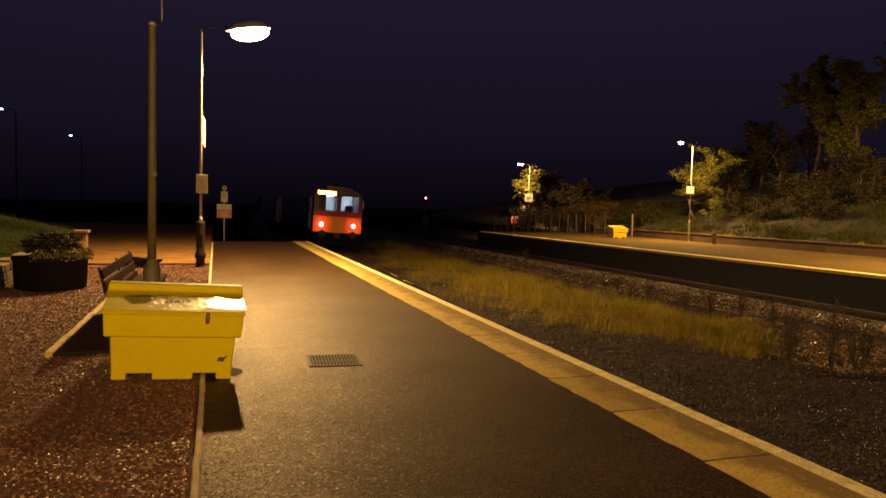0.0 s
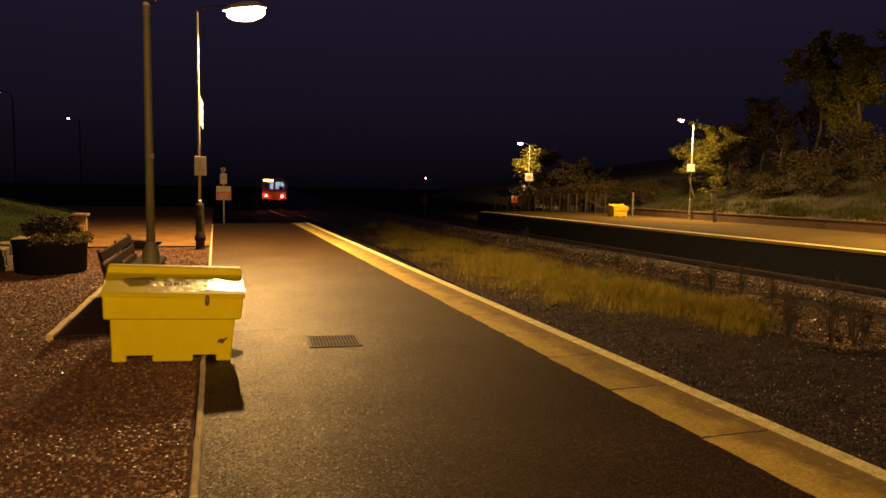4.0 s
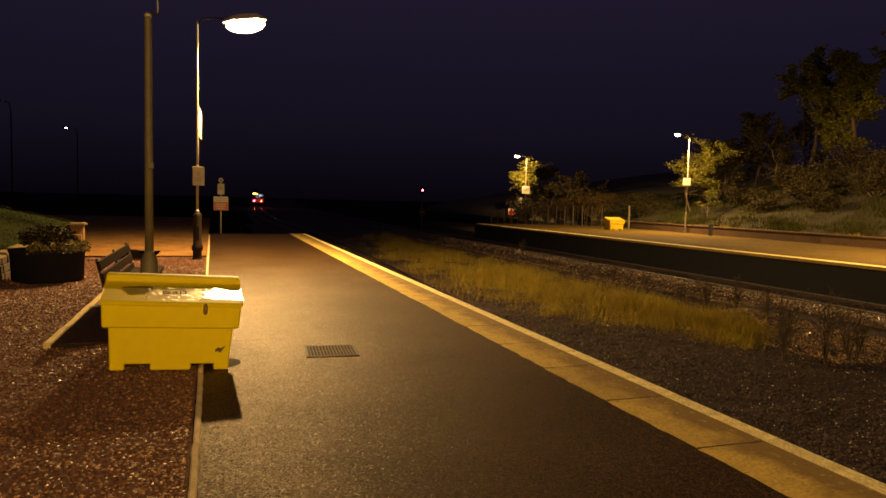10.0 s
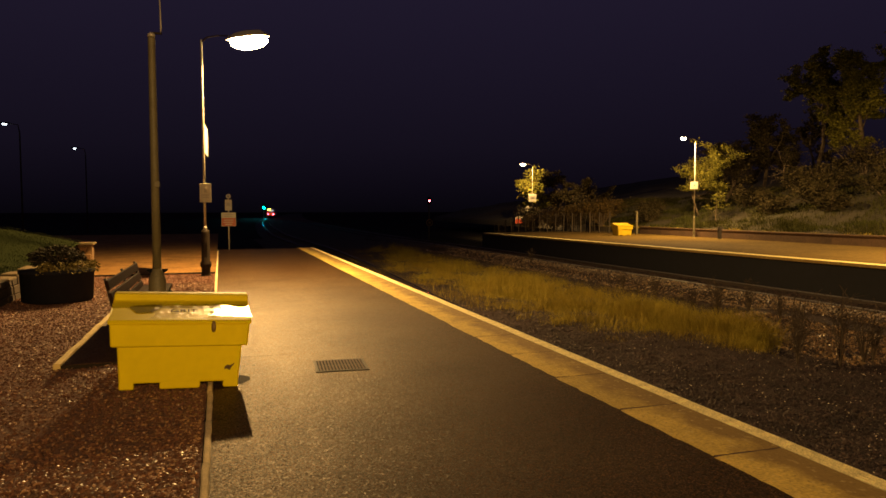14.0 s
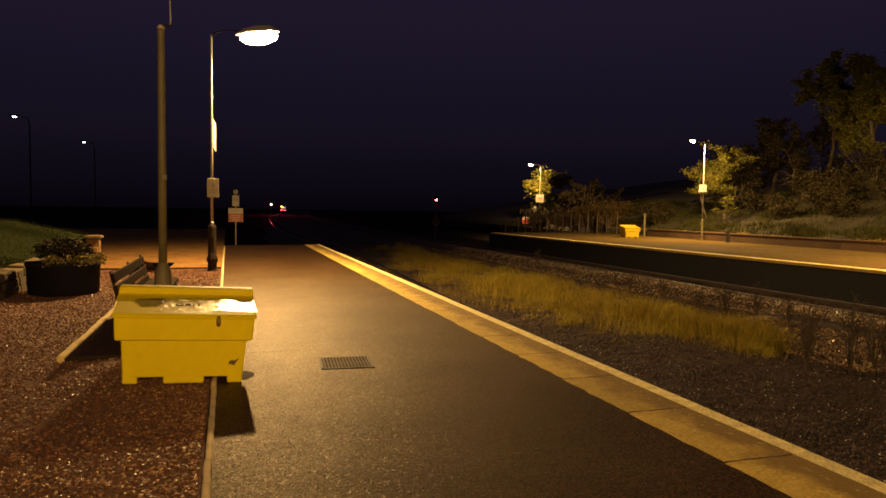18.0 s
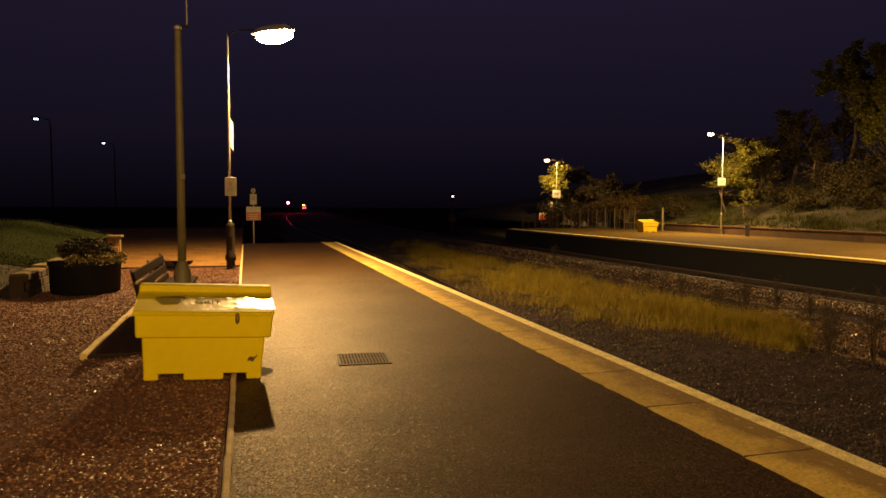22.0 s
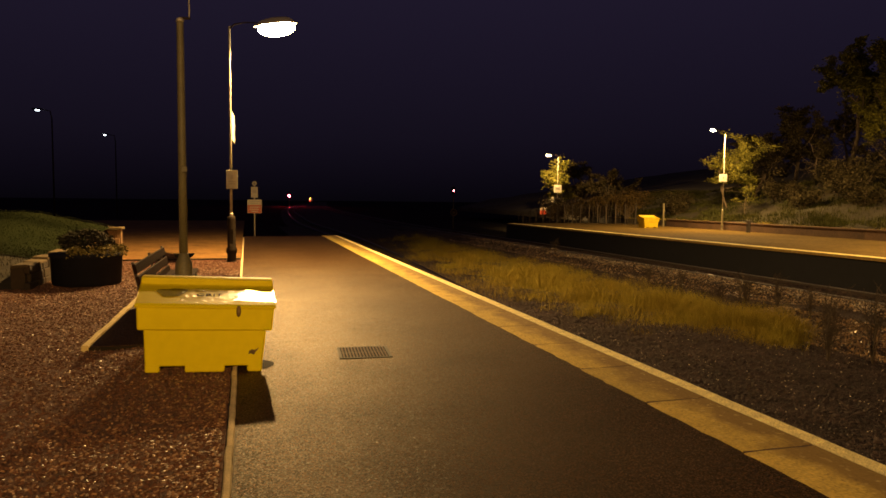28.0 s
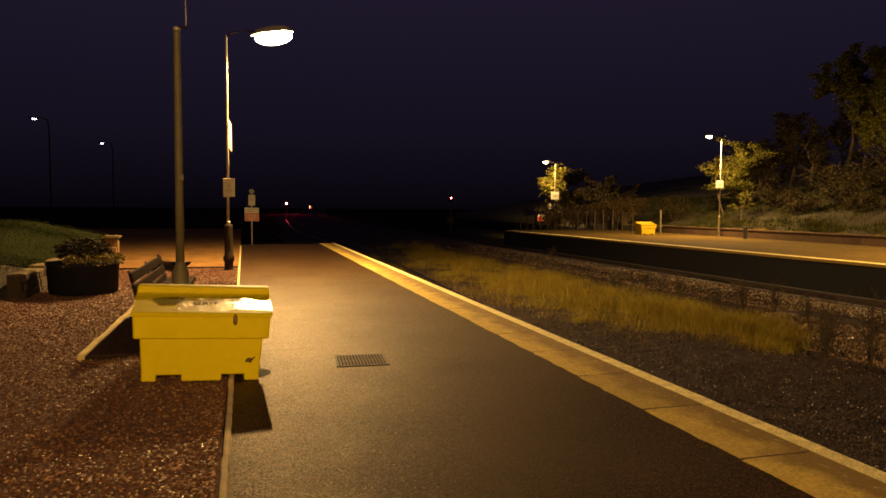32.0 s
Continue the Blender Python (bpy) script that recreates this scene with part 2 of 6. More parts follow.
M = dict(
    asphalt=asphalt_mat(),
    coping=coping_mat(),
    edge_white=mat("worn_white_paint", (0.86, 0.75, 0.36), 0.8, var=0.45, scale=7, fine=60, bump=0.3, dist=0.003, random_ob=0.06),
    concrete=mat("concrete", (0.64, 0.50, 0.26), 0.9, var=0.4, scale=5, fine=90, bump=0.4, dist=0.004, random_ob=0.12),
    gravel_bed=mat("gravel_bed", (0.150, 0.074, 0.046), 0.95, var=0.3, scale=9, fine=140, bump=0.9, dist=0.02),
    pebble=mat("pebble", (0.136, 0.064, 0.037), 0.65, var=0.25, scale=1.1, fine=60, bump=0, island=0.28, spec=0.1, tint=(0.122, 0.055, 0.034)),
    ballast_bed=mat("ballast_bed", (0.026, 0.014, 0.011), 0.95, var=0.6, scale=0.9, fine=60, bump=0.9, dist=0.03),
    ballast=mat("ballast_stone", (0.040, 0.025, 0.021), 0.7, var=0.65, scale=0.8, fine=3, bump=0.2, island=0.55, spec=0.4),
    ballast_clean=mat("clean_ballast", (0.165, 0.103, 0.040), 0.30, var=0.5, scale=3, fine=50, bump=0.2, island=0.9, spec=0.9),
    pale_chip=mat("pale_stone_chip", (0.42, 0.36, 0.28), 0.27, var=0.2, scale=3, fine=50, bump=0, island=0.5, spec=0.6),
    pale_gravel=mat("glossy_gravel_chip", (0.28, 0.145, 0.058), 0.44, var=0.2, scale=3, fine=50, bump=0, island=0.5, spec=1.0),
    # stone of the end wall, a lit copy of wall_stone
    lit_stone=mat("lit_wall_stone", (0.19, 0.105, 0.04), 0.9, var=0.35, scale=4, fine=50, bump=0.5, dist=0.008, random_ob=0.2),
    rail_dull=mat("dull_rail_steel", (0.13, 0.12, 0.12), 0.5, metal=0.3, var=0.3, scale=0.7, fine=12, bump=0.05, dist=0.002),
    latch=mat("rusty_latch", (0.19, 0.12, 0.035), 0.6, var=0.4, scale=12, fine=60, bump=0.2, dist=0.002),
    print_ink=mat("printed_letters", (0.012, 0.010, 0.004), 0.95, var=0.1, bump=0, spec=0.0),
    yard=mat("trodden_yard", (0.21, 0.112, 0.036), 0.95, spec=0.1, var=0.55, scale=1.2, fine=9, bump=0.5, dist=0.008),
    far_platform=mat("trodden_earth", (0.145, 0.092, 0.022), 0.95, spec=0.1, var=0.6, scale=0.45, fine=5, tint=(0.075, 0.052, 0.014), bump=0.5, dist=0.01),
    soil=mat("soil_and_litter", (0.038, 0.024, 0.011), 0.95, var=0.7, scale=0.5, fine=4, tint=(0.016, 0.018, 0.008), bump=0.8, dist=0.03),
    ground=mat("rough_ground", (0.022, 0.019, 0.014), 0.98, spec=0.03, var=0.5, scale=0.3, fine=6, bump=0.6, dist=0.05),
    lawn=mat("lawn", (0.0145, 0.0185, 0.006), 0.95, spec=0.05, var=0.4, scale=1.2, fine=45, bump=0.8, dist=0.02),
    verge=mat("withered_verge", (0.022, 0.015, 0.008), 0.95, spec=0.05, var=0.5, scale=2.5, fine=40, bump=0.7, dist=0.02, tint=(0.018, 0.018, 0.007)),
    wall_cap=mat("weathered_cap", (0.088, 0.060, 0.024), 0.9, var=0.4, scale=5, fine=50, bump=0.4, dist=0.006, random_ob=0.3),
    fence_grey=mat("weathered_paling", (0.058, 0.042, 0.026), 0.85, var=0.3, scale=4, fine=50, bump=0.2, dist=0.003, random_ob=0.35),
    # darker yellow for the rounded patch on the bin lid
    stain=mat("dark_patch_on_plastic", (0.20, 0.155, 0.003), 0.95, var=0.3, scale=20, fine=60, bump=0, spec=0.1),
    # dark silt, and the shade painted beside the bin
    silt_and_shade=mat("dark_silt_and_shade", (0.014, 0.008, 0.005), 0.8, var=0.4, scale=8, fine=50, bump=0.5, dist=0.004, spec=0.1),
    # near-black blue brick: the shade on the platform walls is in its colour
    brick=mat("shaded_brick", (0.006, 0.006, 0.010), 0.9, var=0.35, scale=3, fine=40, bump=0.4, dist=0.006, random_ob=0.25),
    low_brick=mat("brown_wall_brick", (0.090, 0.050, 0.026), 0.9, var=0.4, scale=1.2, fine=14, bump=0.4, dist=0.006, random_ob=0.15),
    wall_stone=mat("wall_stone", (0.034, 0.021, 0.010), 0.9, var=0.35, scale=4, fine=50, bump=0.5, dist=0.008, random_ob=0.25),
    timber=mat("weathered_timber", (0.50, 0.38, 0.15), 0.85, var=0.3, scale=5, fine=90, bump=0.4, dist=0.004, random_ob=0.15),
    bench_wood=mat("dark_bench_wood", (0.026, 0.014, 0.010), 0.7, spec=0.02, var=0.3, scale=6, fine=90, bump=0.25, dist=0.003, random_ob=0.15),
    yellow=mat("yellow_plastic", (0.74, 0.585, 0.003), 0.48, var=0.07, scale=2, fine=12, bump=0.03, dist=0.002, spec=0.1, tint=(0.70, 0.545, 0.003)),
    yellow_dull=mat("dull_yellow_plastic", (0.46, 0.33, 0.008), 0.45, var=0.2, scale=3, fine=20, bump=0.05, dist=0.002),
    iron=mat("cast_iron", (0.045, 0.036, 0.028), 0.7, metal=0.2, var=0.3, scale=8, fine=70, bump=0.2, dist=0.002),
    steel=mat("galvanised_steel", (0.42, 0.38, 0.30), 0.5, metal=0.35, var=0.25, scale=5, fine=60, bump=0.1, dist=0.002),
    post_grey=mat("painted_post", (0.30, 0.26, 0.19), 0.55, metal=0.0, var=0.25, scale=5, fine=60, bump=0.12, dist=0.002),
    rail=mat("rail_steel", (0.52, 0.47, 0.43), 0.19, metal=1.0, var=0.2, scale=1.5, fine=20, bump=0.05, dist=0.002),
    rust=mat("rusty_steel", (0.09, 0.05, 0.032), 0.8, metal=0.2, var=0.35, scale=6, fine=50, bump=0.3, dist=0.004),
    rust_dark=mat("dark_rusty_steel", (0.030, 0.020, 0.016), 0.85, var=0.35, scale=6, fine=50, bump=0.2, dist=0.003),
    sleeper=mat("sleeper", (0.035, 0.029, 0.024), 0.9, var=0.3, scale=5, fine=50, bump=0.4, dist=0.006, random_ob=0.25),
    tub=mat("dark_tub", (0.012, 0.012, 0.018), 0.75, spec=0.1, var=0.3, scale=5, fine=60, bump=0.15, dist=0.003),
    sign_white=mat("sign_white", (0.70, 0.66, 0.56), 0.45, var=0.08, scale=8, fine=50, bump=0),
    # white and red darkened for the weak lamplight on the near signs
    sign_dim=mat("dim_sign_white", (0.40, 0.36, 0.26), 0.6, var=0.15, scale=8, fine=50, bump=0),
    sign_dim_red=mat("dim_sign_red", (0.33, 0.075, 0.03), 0.6, var=0.15, scale=8, fine=50, bump=0),
    sign_red=mat("sign_red", (0.55, 0.07, 0.03), 0.45, var=0.1, scale=8, fine=50, bump=0),
    ink=mat("sign_ink", (0.30, 0.27, 0.22), 0.6, var=0.1, bump=0),
    black=mat("matt_black", (0.008, 0.008, 0.009), 0.9, var=0.2, bump=0, spec=0.05),
    bark=mat("bark", (0.11, 0.08, 0.05), 0.9, var=0.4, scale=5, fine=40, bump=0.6, dist=0.01),
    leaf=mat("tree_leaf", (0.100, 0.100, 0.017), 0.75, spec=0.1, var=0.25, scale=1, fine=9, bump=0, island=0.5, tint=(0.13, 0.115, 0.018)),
    # browner, brighter leaf colour that carries the lamplight on the hedge
    hedge_lit=mat("lit_brown_hedge_leaf", (0.105, 0.066, 0.022), 0.8, spec=0.06, var=0.4, scale=1, fine=9, bump=0, island=0.5, tint=(0.070, 0.052, 0.018)),
    shrub=mat("evergreen_shrub_leaf", (0.026, 0.024, 0.013), 0.75, spec=0.1, var=0.3, scale=1, fine=9, bump=0, island=0.5, tint=(0.034, 0.026, 0.014)),
    # darkened copy of tree_leaf for trees and bushes that get little light
    leaf_dim=mat("dim_leaf", (0.034, 0.031, 0.014), 0.8, spec=0.06, var=0.3, scale=1, fine=9, bump=0, island=0.55, tint=(0.042, 0.030, 0.014)),
    grass=mat("dry_grass", (0.36, 0.245, 0.042), 0.85, var=0.45, scale=0.55, fine=3, bump=0, island=0.38, tint=(0.165, 0.155, 0.022), spec=0.03),
    weed=mat("dead_weed", (0.050, 0.033, 0.018), 0.8, var=0.3, scale=2, fine=20, bump=0, island=0.4),
    flower=mat("pale_flower", (0.15, 0.12, 0.035), 0.8, spec=0.1, var=0.25, scale=6, fine=30, bump=0, island=0.4),
    train_yellow=mat("train_yellow", (0.50, 0.33, 0.02), 0.4, var=0.1, scale=2, fine=30, bump=0),
    train_body=mat("train_paint", (0.10, 0.05, 0.09), 0.4, var=0.15, scale=1, fine=20, bump=0),
    train_band=mat("crimson_band", (0.22, 0.018, 0.035), 0.4, var=0.12, scale=2, fine=30, bump=0),
    train_white=mat("saloon_panel", (0.72, 0.74, 0.76), 0.5, var=0.08, scale=2, fine=30, bump=0),
    train_seat=mat("blue_moquette", (0.03, 0.06, 0.22), 0.9, var=0.2, scale=8, fine=60, bump=0.1),
    lamp_bowl=glow("lantern_bowl_glow", (1.0, 0.72, 0.36), 45.0),
    far_lamp=glow("far_lantern_glow", (1.0, 0.72, 0.36), 45.0),
    street_white=glow("street_white_glow", (0.80, 0.92, 1.0), 6.0),
    tail_red=glow("tail_lamp_red", (1.0, 0.06, 0.12), 105.0),
    amber=glow("amber_display", (1.0, 0.42, 0.03), 50.0),
    saloon_light=glow("saloon_light", (0.85, 0.93, 1.0), 9.0),
    signal_green=glow("signal_green", (0.0, 0.75, 0.85), 1500.0),
    signal_red=glow("signal_red", (1.0, 0.03, 0.05), 1400.0),
    signal_red_far=glow("signal_red_small", (1.0, 0.10, 0.12), 30.0),
    glass=glass("window_glass"),
    dark_glass=mat("dark_glass", (0.01, 0.01, 0.012), 0.06, var=0.1, bump=0, spec=0.6),
    film=glass("clear_plastic_film", (0.97, 0.96, 0.92), 0.26, 0.14),
    film_flap=glass("bright_plastic_film", (0.97, 0.95, 0.9), 0.22, 0.5),
    post_dark=mat("dark_post_tone", (0.022, 0.015, 0.009), 0.7, spec=0.12, var=0.3, scale=5, fine=60, bump=0.15, dist=0.002),
    pole_brown=mat("weathered_pole", (0.135, 0.112, 0.056), 0.6, var=0.3, scale=5, fine=60, bump=0.15, dist=0.002),
    bank_grass=mat("bank_grass", (0.056, 0.048, 0.013), 0.85, var=0.6, scale=0.3, fine=2, bump=0, island=0.5, tint=(0.020, 0.028, 0.008), spec=0.05),
    edge_yellow=mat("worn_yellow_white_paint", (0.90, 0.76, 0.30), 0.8, var=0.2, scale=3, fine=40, bump=0.2, dist=0.003, random_ob=0.08),
)


# ================= building helpers =================
def box(bm, x0, y0, z0, x1, y1, z1, bev=0.0, seg=1, m=None):
    geo = bmesh.ops.create_cube(bm, size=1.0)
    t = Matrix.LocRotScale(((x0 + x1) / 2, (y0 + y1) / 2, (z0 + z1) / 2), None, (abs(x1 - x0), abs(y1 - y0), abs(z1 - z0)))
    bmesh.ops.transform(bm, matrix=(m @ t) if m else t, verts=geo["verts"])
    if bev:
        edges = list({e for v in geo["verts"] for e in v.link_edges})
        bmesh.ops.bevel(bm, geom=edges, offset=bev, segments=seg, affect="EDGES", profile=0.5)
    return bm


def boxed(*a, **k):
    return box(bmesh.new(), *a, **k)


def tube(bm, pts, radii, n=10, caps=True):
    """A round tube through the points with a radius at each."""
    pts = [Vector(p) for p in pts]
    rings = []
    side = Vector((1, 0, 0))
    for i, p in enumerate(pts):
        d = (pts[min(i + 1, len(pts) - 1)] - pts[max(i - 1, 0)]).normalized()
        if abs(d.dot(side)) > 0.9:
            side = Vector((0, 1, 0)) if abs(d.y) < 0.9 else Vector((0, 0, 1))
        u = (side - d * side.dot(d)).normalized()
        v = d.cross(u)
        side = u
        rings.append([bm.verts.new(p + radii[i] * (math.cos(2 * math.pi * k / n) * u + math.sin(2 * math.pi * k / n) * v)) for k in range(n)])
    for a, b in zip(rings, rings[1:]):
        for k in range(n):
            f = bm.faces.new((a[k], a[(k + 1) % n], b[(k + 1) % n], b[k]))
            f.smooth = True
    if caps:
        bm.faces.new(rings[0][::-1])
        bm.faces.new(rings[-1])
    return bm


def lathe(bm, prof, n=20, centre=(0, 0, 0)):
    """A turned shape: prof is rows of radius and height."""
    cx, cy, cz = centre
    return tube(bm, [(cx, cy, cz + z) for r, z in prof], [max(r, 0.001) for r, z in prof], n)


def mesh_of(name, bm, material):
    me = bpy.data.meshes.new(name)
    bmesh.ops.recalc_face_normals(bm, faces=bm.faces)
    bm.to_mesh(me)
    bm.free()
    me.materials.append(material)
    return me


def part(name, bm, material, parent, label="", m=None):
    ob = new(name, mesh_of(name, bm, material))
    ob.parent = parent
    if m:
        ob.matrix_basis = m
    return tagged(ob, label)


def piece(name, me, parent, m):
    ob = new(name, me)
    ob.parent, ob.matrix_basis = parent, m
    return ob


def thing(name, m, label, category, group="", kind=""):
    ob = new(name)
    ob.matrix_basis = m
    return tagged(ob, label, category, group, kind)


def solid(name, bm, material, label, category, group="", kind="", m=None):
    ob = new(name, mesh_of(name, bm, material))
    if m:
        ob.matrix_basis = m
    return tagged(ob, label, category, group, kind)


def pydata(name, verts, faces, material, smooth=False):
    me = bpy.data.meshes.new(name)
    me.from_pydata(verts, [], faces)
    me.materials.append(material)
    if smooth:
        me.shade_smooth()
    return me


OCTA_V = np.array([(1, 0, 0), (0, 1, 0), (-1, 0, 0), (0, -1, 0), (0, 0, 1), (0, 0, -1)], float)
OCTA_F = np.array([(0, 1, 4), (1, 2, 4), (2, 3, 4), (3, 0, 4), (1, 0, 5), (2, 1, 5), (3, 2, 5), (0, 3, 5)])


def stones(name, places, sizes, rng, material, flat=0.7):
    """Many angular stones in one mesh."""
    n = len(places)
    v = OCTA_V[None] * rng.uniform(0.55, 1.25, (n, 6, 1)) + rng.normal(0, 0.16, (n, 6, 3))
    a = rng.uniform(0, 2 * math.pi, n)
    c, s = np.cos(a)[:, None], np.sin(a)[:, None]
    x, y, z = v[..., 0] * c - v[..., 1] * s, v[..., 0] * s + v[..., 1] * c, v[..., 2] * flat
    tilt = rng.uniform(-0.6, 0.6, (n, 1))
    y, z = y * np.cos(tilt) - z * np.sin(tilt), y * np.sin(tilt) + z * np.cos(tilt)
    v = np.stack([x, y, z], -1) * np.asarray(sizes)[:, None, None] + np.asarray(places)[:, None]
    f = (OCTA_F[None] + 6 * np.arange(n)[:, None, None]).reshape(-1, 3)
    return pydata(name, v.reshape(-1, 3).tolist(), f.tolist(), material)


def leaves(name, places, size, rng, material, droop=0.5):
    """Many small leaves, each a folded pair of triangles."""
    n = len(places)
    a, b = rng.uniform(0, 2 * math.pi, n), rng.uniform(-1.1, 0.7, n) * droop
    d = np.stack([np.cos(a) * np.cos(b), np.sin(a) * np.cos(b), np.sin(b)], -1)
    w = np.cross(d, rng.normal(0, 1, (n, 3)))
    w /= np.linalg.norm(w, axis=1, keepdims=True) + 1e-9
    s = (size * rng.uniform(0.6, 1.4, n))[:, None]
    p = np.asarray(places)
    v = np.stack([p, p + d * s * 0.5 + w * s * 0.32, p + d * s, p + d * s * 0.5 - w * s * 0.32], 1)
    f = (np.array([(0, 1, 2), (0, 2, 3)])[None] + 4 * np.arange(n)[:, None, None]).reshape(-1, 3)
    return pydata(name, v.reshape(-1, 3).tolist(), f.tolist(), material)


def blades(name, places, height, rng, material, width=0.006, lean=0.35):
    """Many grass blades in one mesh, each bent over at the tip."""
    n = len(places)
    p = np.asarray(places)
    h = (np.asarray(height) * rng.uniform(0.55, 1.25, n))[:, None]
    a = rng.uniform(0, 2 * math.pi, n)
    d = np.stack([np.cos(a), np.sin(a), 0 * a], -1) * rng.uniform(0.1, 1, n)[:, None] * lean
    w = np.stack([-np.sin(a), np.cos(a), 0 * a], -1) * width
    up = np.array([0, 0, 1.0])
    m = p + h * 0.55 * up + d * h * 0.35
    tip = p + h * up + d * h
    v = np.stack([p - w, p + w, m + w * 0.8, m - w * 0.8, tip], 1)
    f0 = 5 * np.arange(n)[:, None]
    f = np.concatenate([f0 + [0, 1, 2], f0 + [0, 2, 3], f0 + [3, 2, 4]]).tolist()
    return pydata(name, v.reshape(-1, 3).tolist(), f, material)


def lettering(text, size, material, parent, m, name="lettering"):
    cu = bpy.data.curves.new("lettering", "FONT")
    cu.body, cu.size, cu.align_x, cu.align_y, cu.extrude = text, size, "CENTER", "CENTER", 0.001
    tmp = new("lettering_source", cu)
    me = bpy.data.meshes.new_from_object(tmp.evaluated_get(bpy.context.evaluated_depsgraph_get()))
    bpy.data.objects.remove(tmp)
    me.materials.clear()
    me.materials.append(material)
    return piece(name, me, parent, m)


def sheet(name, x0, x1, y0, y1, step, zf, material):
    """A height field."""
    xs, ys = np.arange(x0, x1 + step / 2, step), np.arange(y0, y1 + step / 2, step)
    v = [(x, y, zf(x, y)) for y in ys for x in xs]
    w = len(xs)
    f = [(j * w + i, j * w + i + 1, (j + 1) * w + i + 1, (j + 1) * w + i) for j in range(len(ys) - 1) for i in range(w - 1)]
    return pydata(name, v, f, material, True)


TRACK = [(-40, 5.15), (0, 5.15), (15, 5.3), (30, 6.05), (45, 6.6), (62, 6.56), (79, 6.5), (91, 6.83), (106, 7.4), (121, 8.0), (148, 9.2), (180, 11.05), (222, 14.1),
         (260, 17.4), (290, 20.3), (331, 24.5), (414, 33.0), (497, 42.2), (602, 54.5), (760, 73.0)]


def track_x(y):
    """The centre of the near track, a smooth curve through its bends."""
    k = [p[0] for p in TRACK]
    v = [p[1] for p in TRACK]
    i = min(max(int(np.searchsorted(k, y)) - 1, 0), len(k) - 2)
    s = [(v[min(j + 1, len(k) - 1)] - v[max(j - 1, 0)]) / (k[min(j + 1, len(k) - 1)] - k[max(j - 1, 0)]) for j in (i, i + 1)]
    h = k[i + 1] - k[i]
    t = (y - k[i]) / h
    return (2 * t**3 - 3 * t**2 + 1) * v[i] + (t**3 - 2 * t**2 + t) * h * s[0] + (3 * t**2 - 2 * t**3) * v[i + 1] + (t**3 - t**2) * h * s[1]


def far_track_x(y):
    return 16.75 + (track_x(y) - track_x(62) if y > 62 else 0.0)


RAIL_Z = -0.95


def fall(y):
    """How far the line has dropped below the station's level."""
    q = min(max((y - 35) / 45, 0), 1)
    return 0.13 * q * q * (3 - 2 * q)


# ================= ground, platforms, tracks =================
def edge_x(y):
    """The outer edge of the near platform."""
    return 3.79 + 0.0055 * (y - 3)


def build_ground():
    solid("ground", boxed(-1500, -1500, -1.6, 1500, 1500, -1.3), M["ground"], "dark rough open ground under the night sky", "ground", kind="structure")


# height of the ballast across the far track: a shoulder, the four-foot between the rails, the cess
PACK_X = [12.0, 13.4, 13.9, 14.5, 15.0, 15.9, 16.2, 17.2, 17.6, 18.2]
PACK_Z = [0.0, 0.06, -0.10, -0.10, 0.10, 0.12, 0.02, 0.02, 0.05, 0.03]


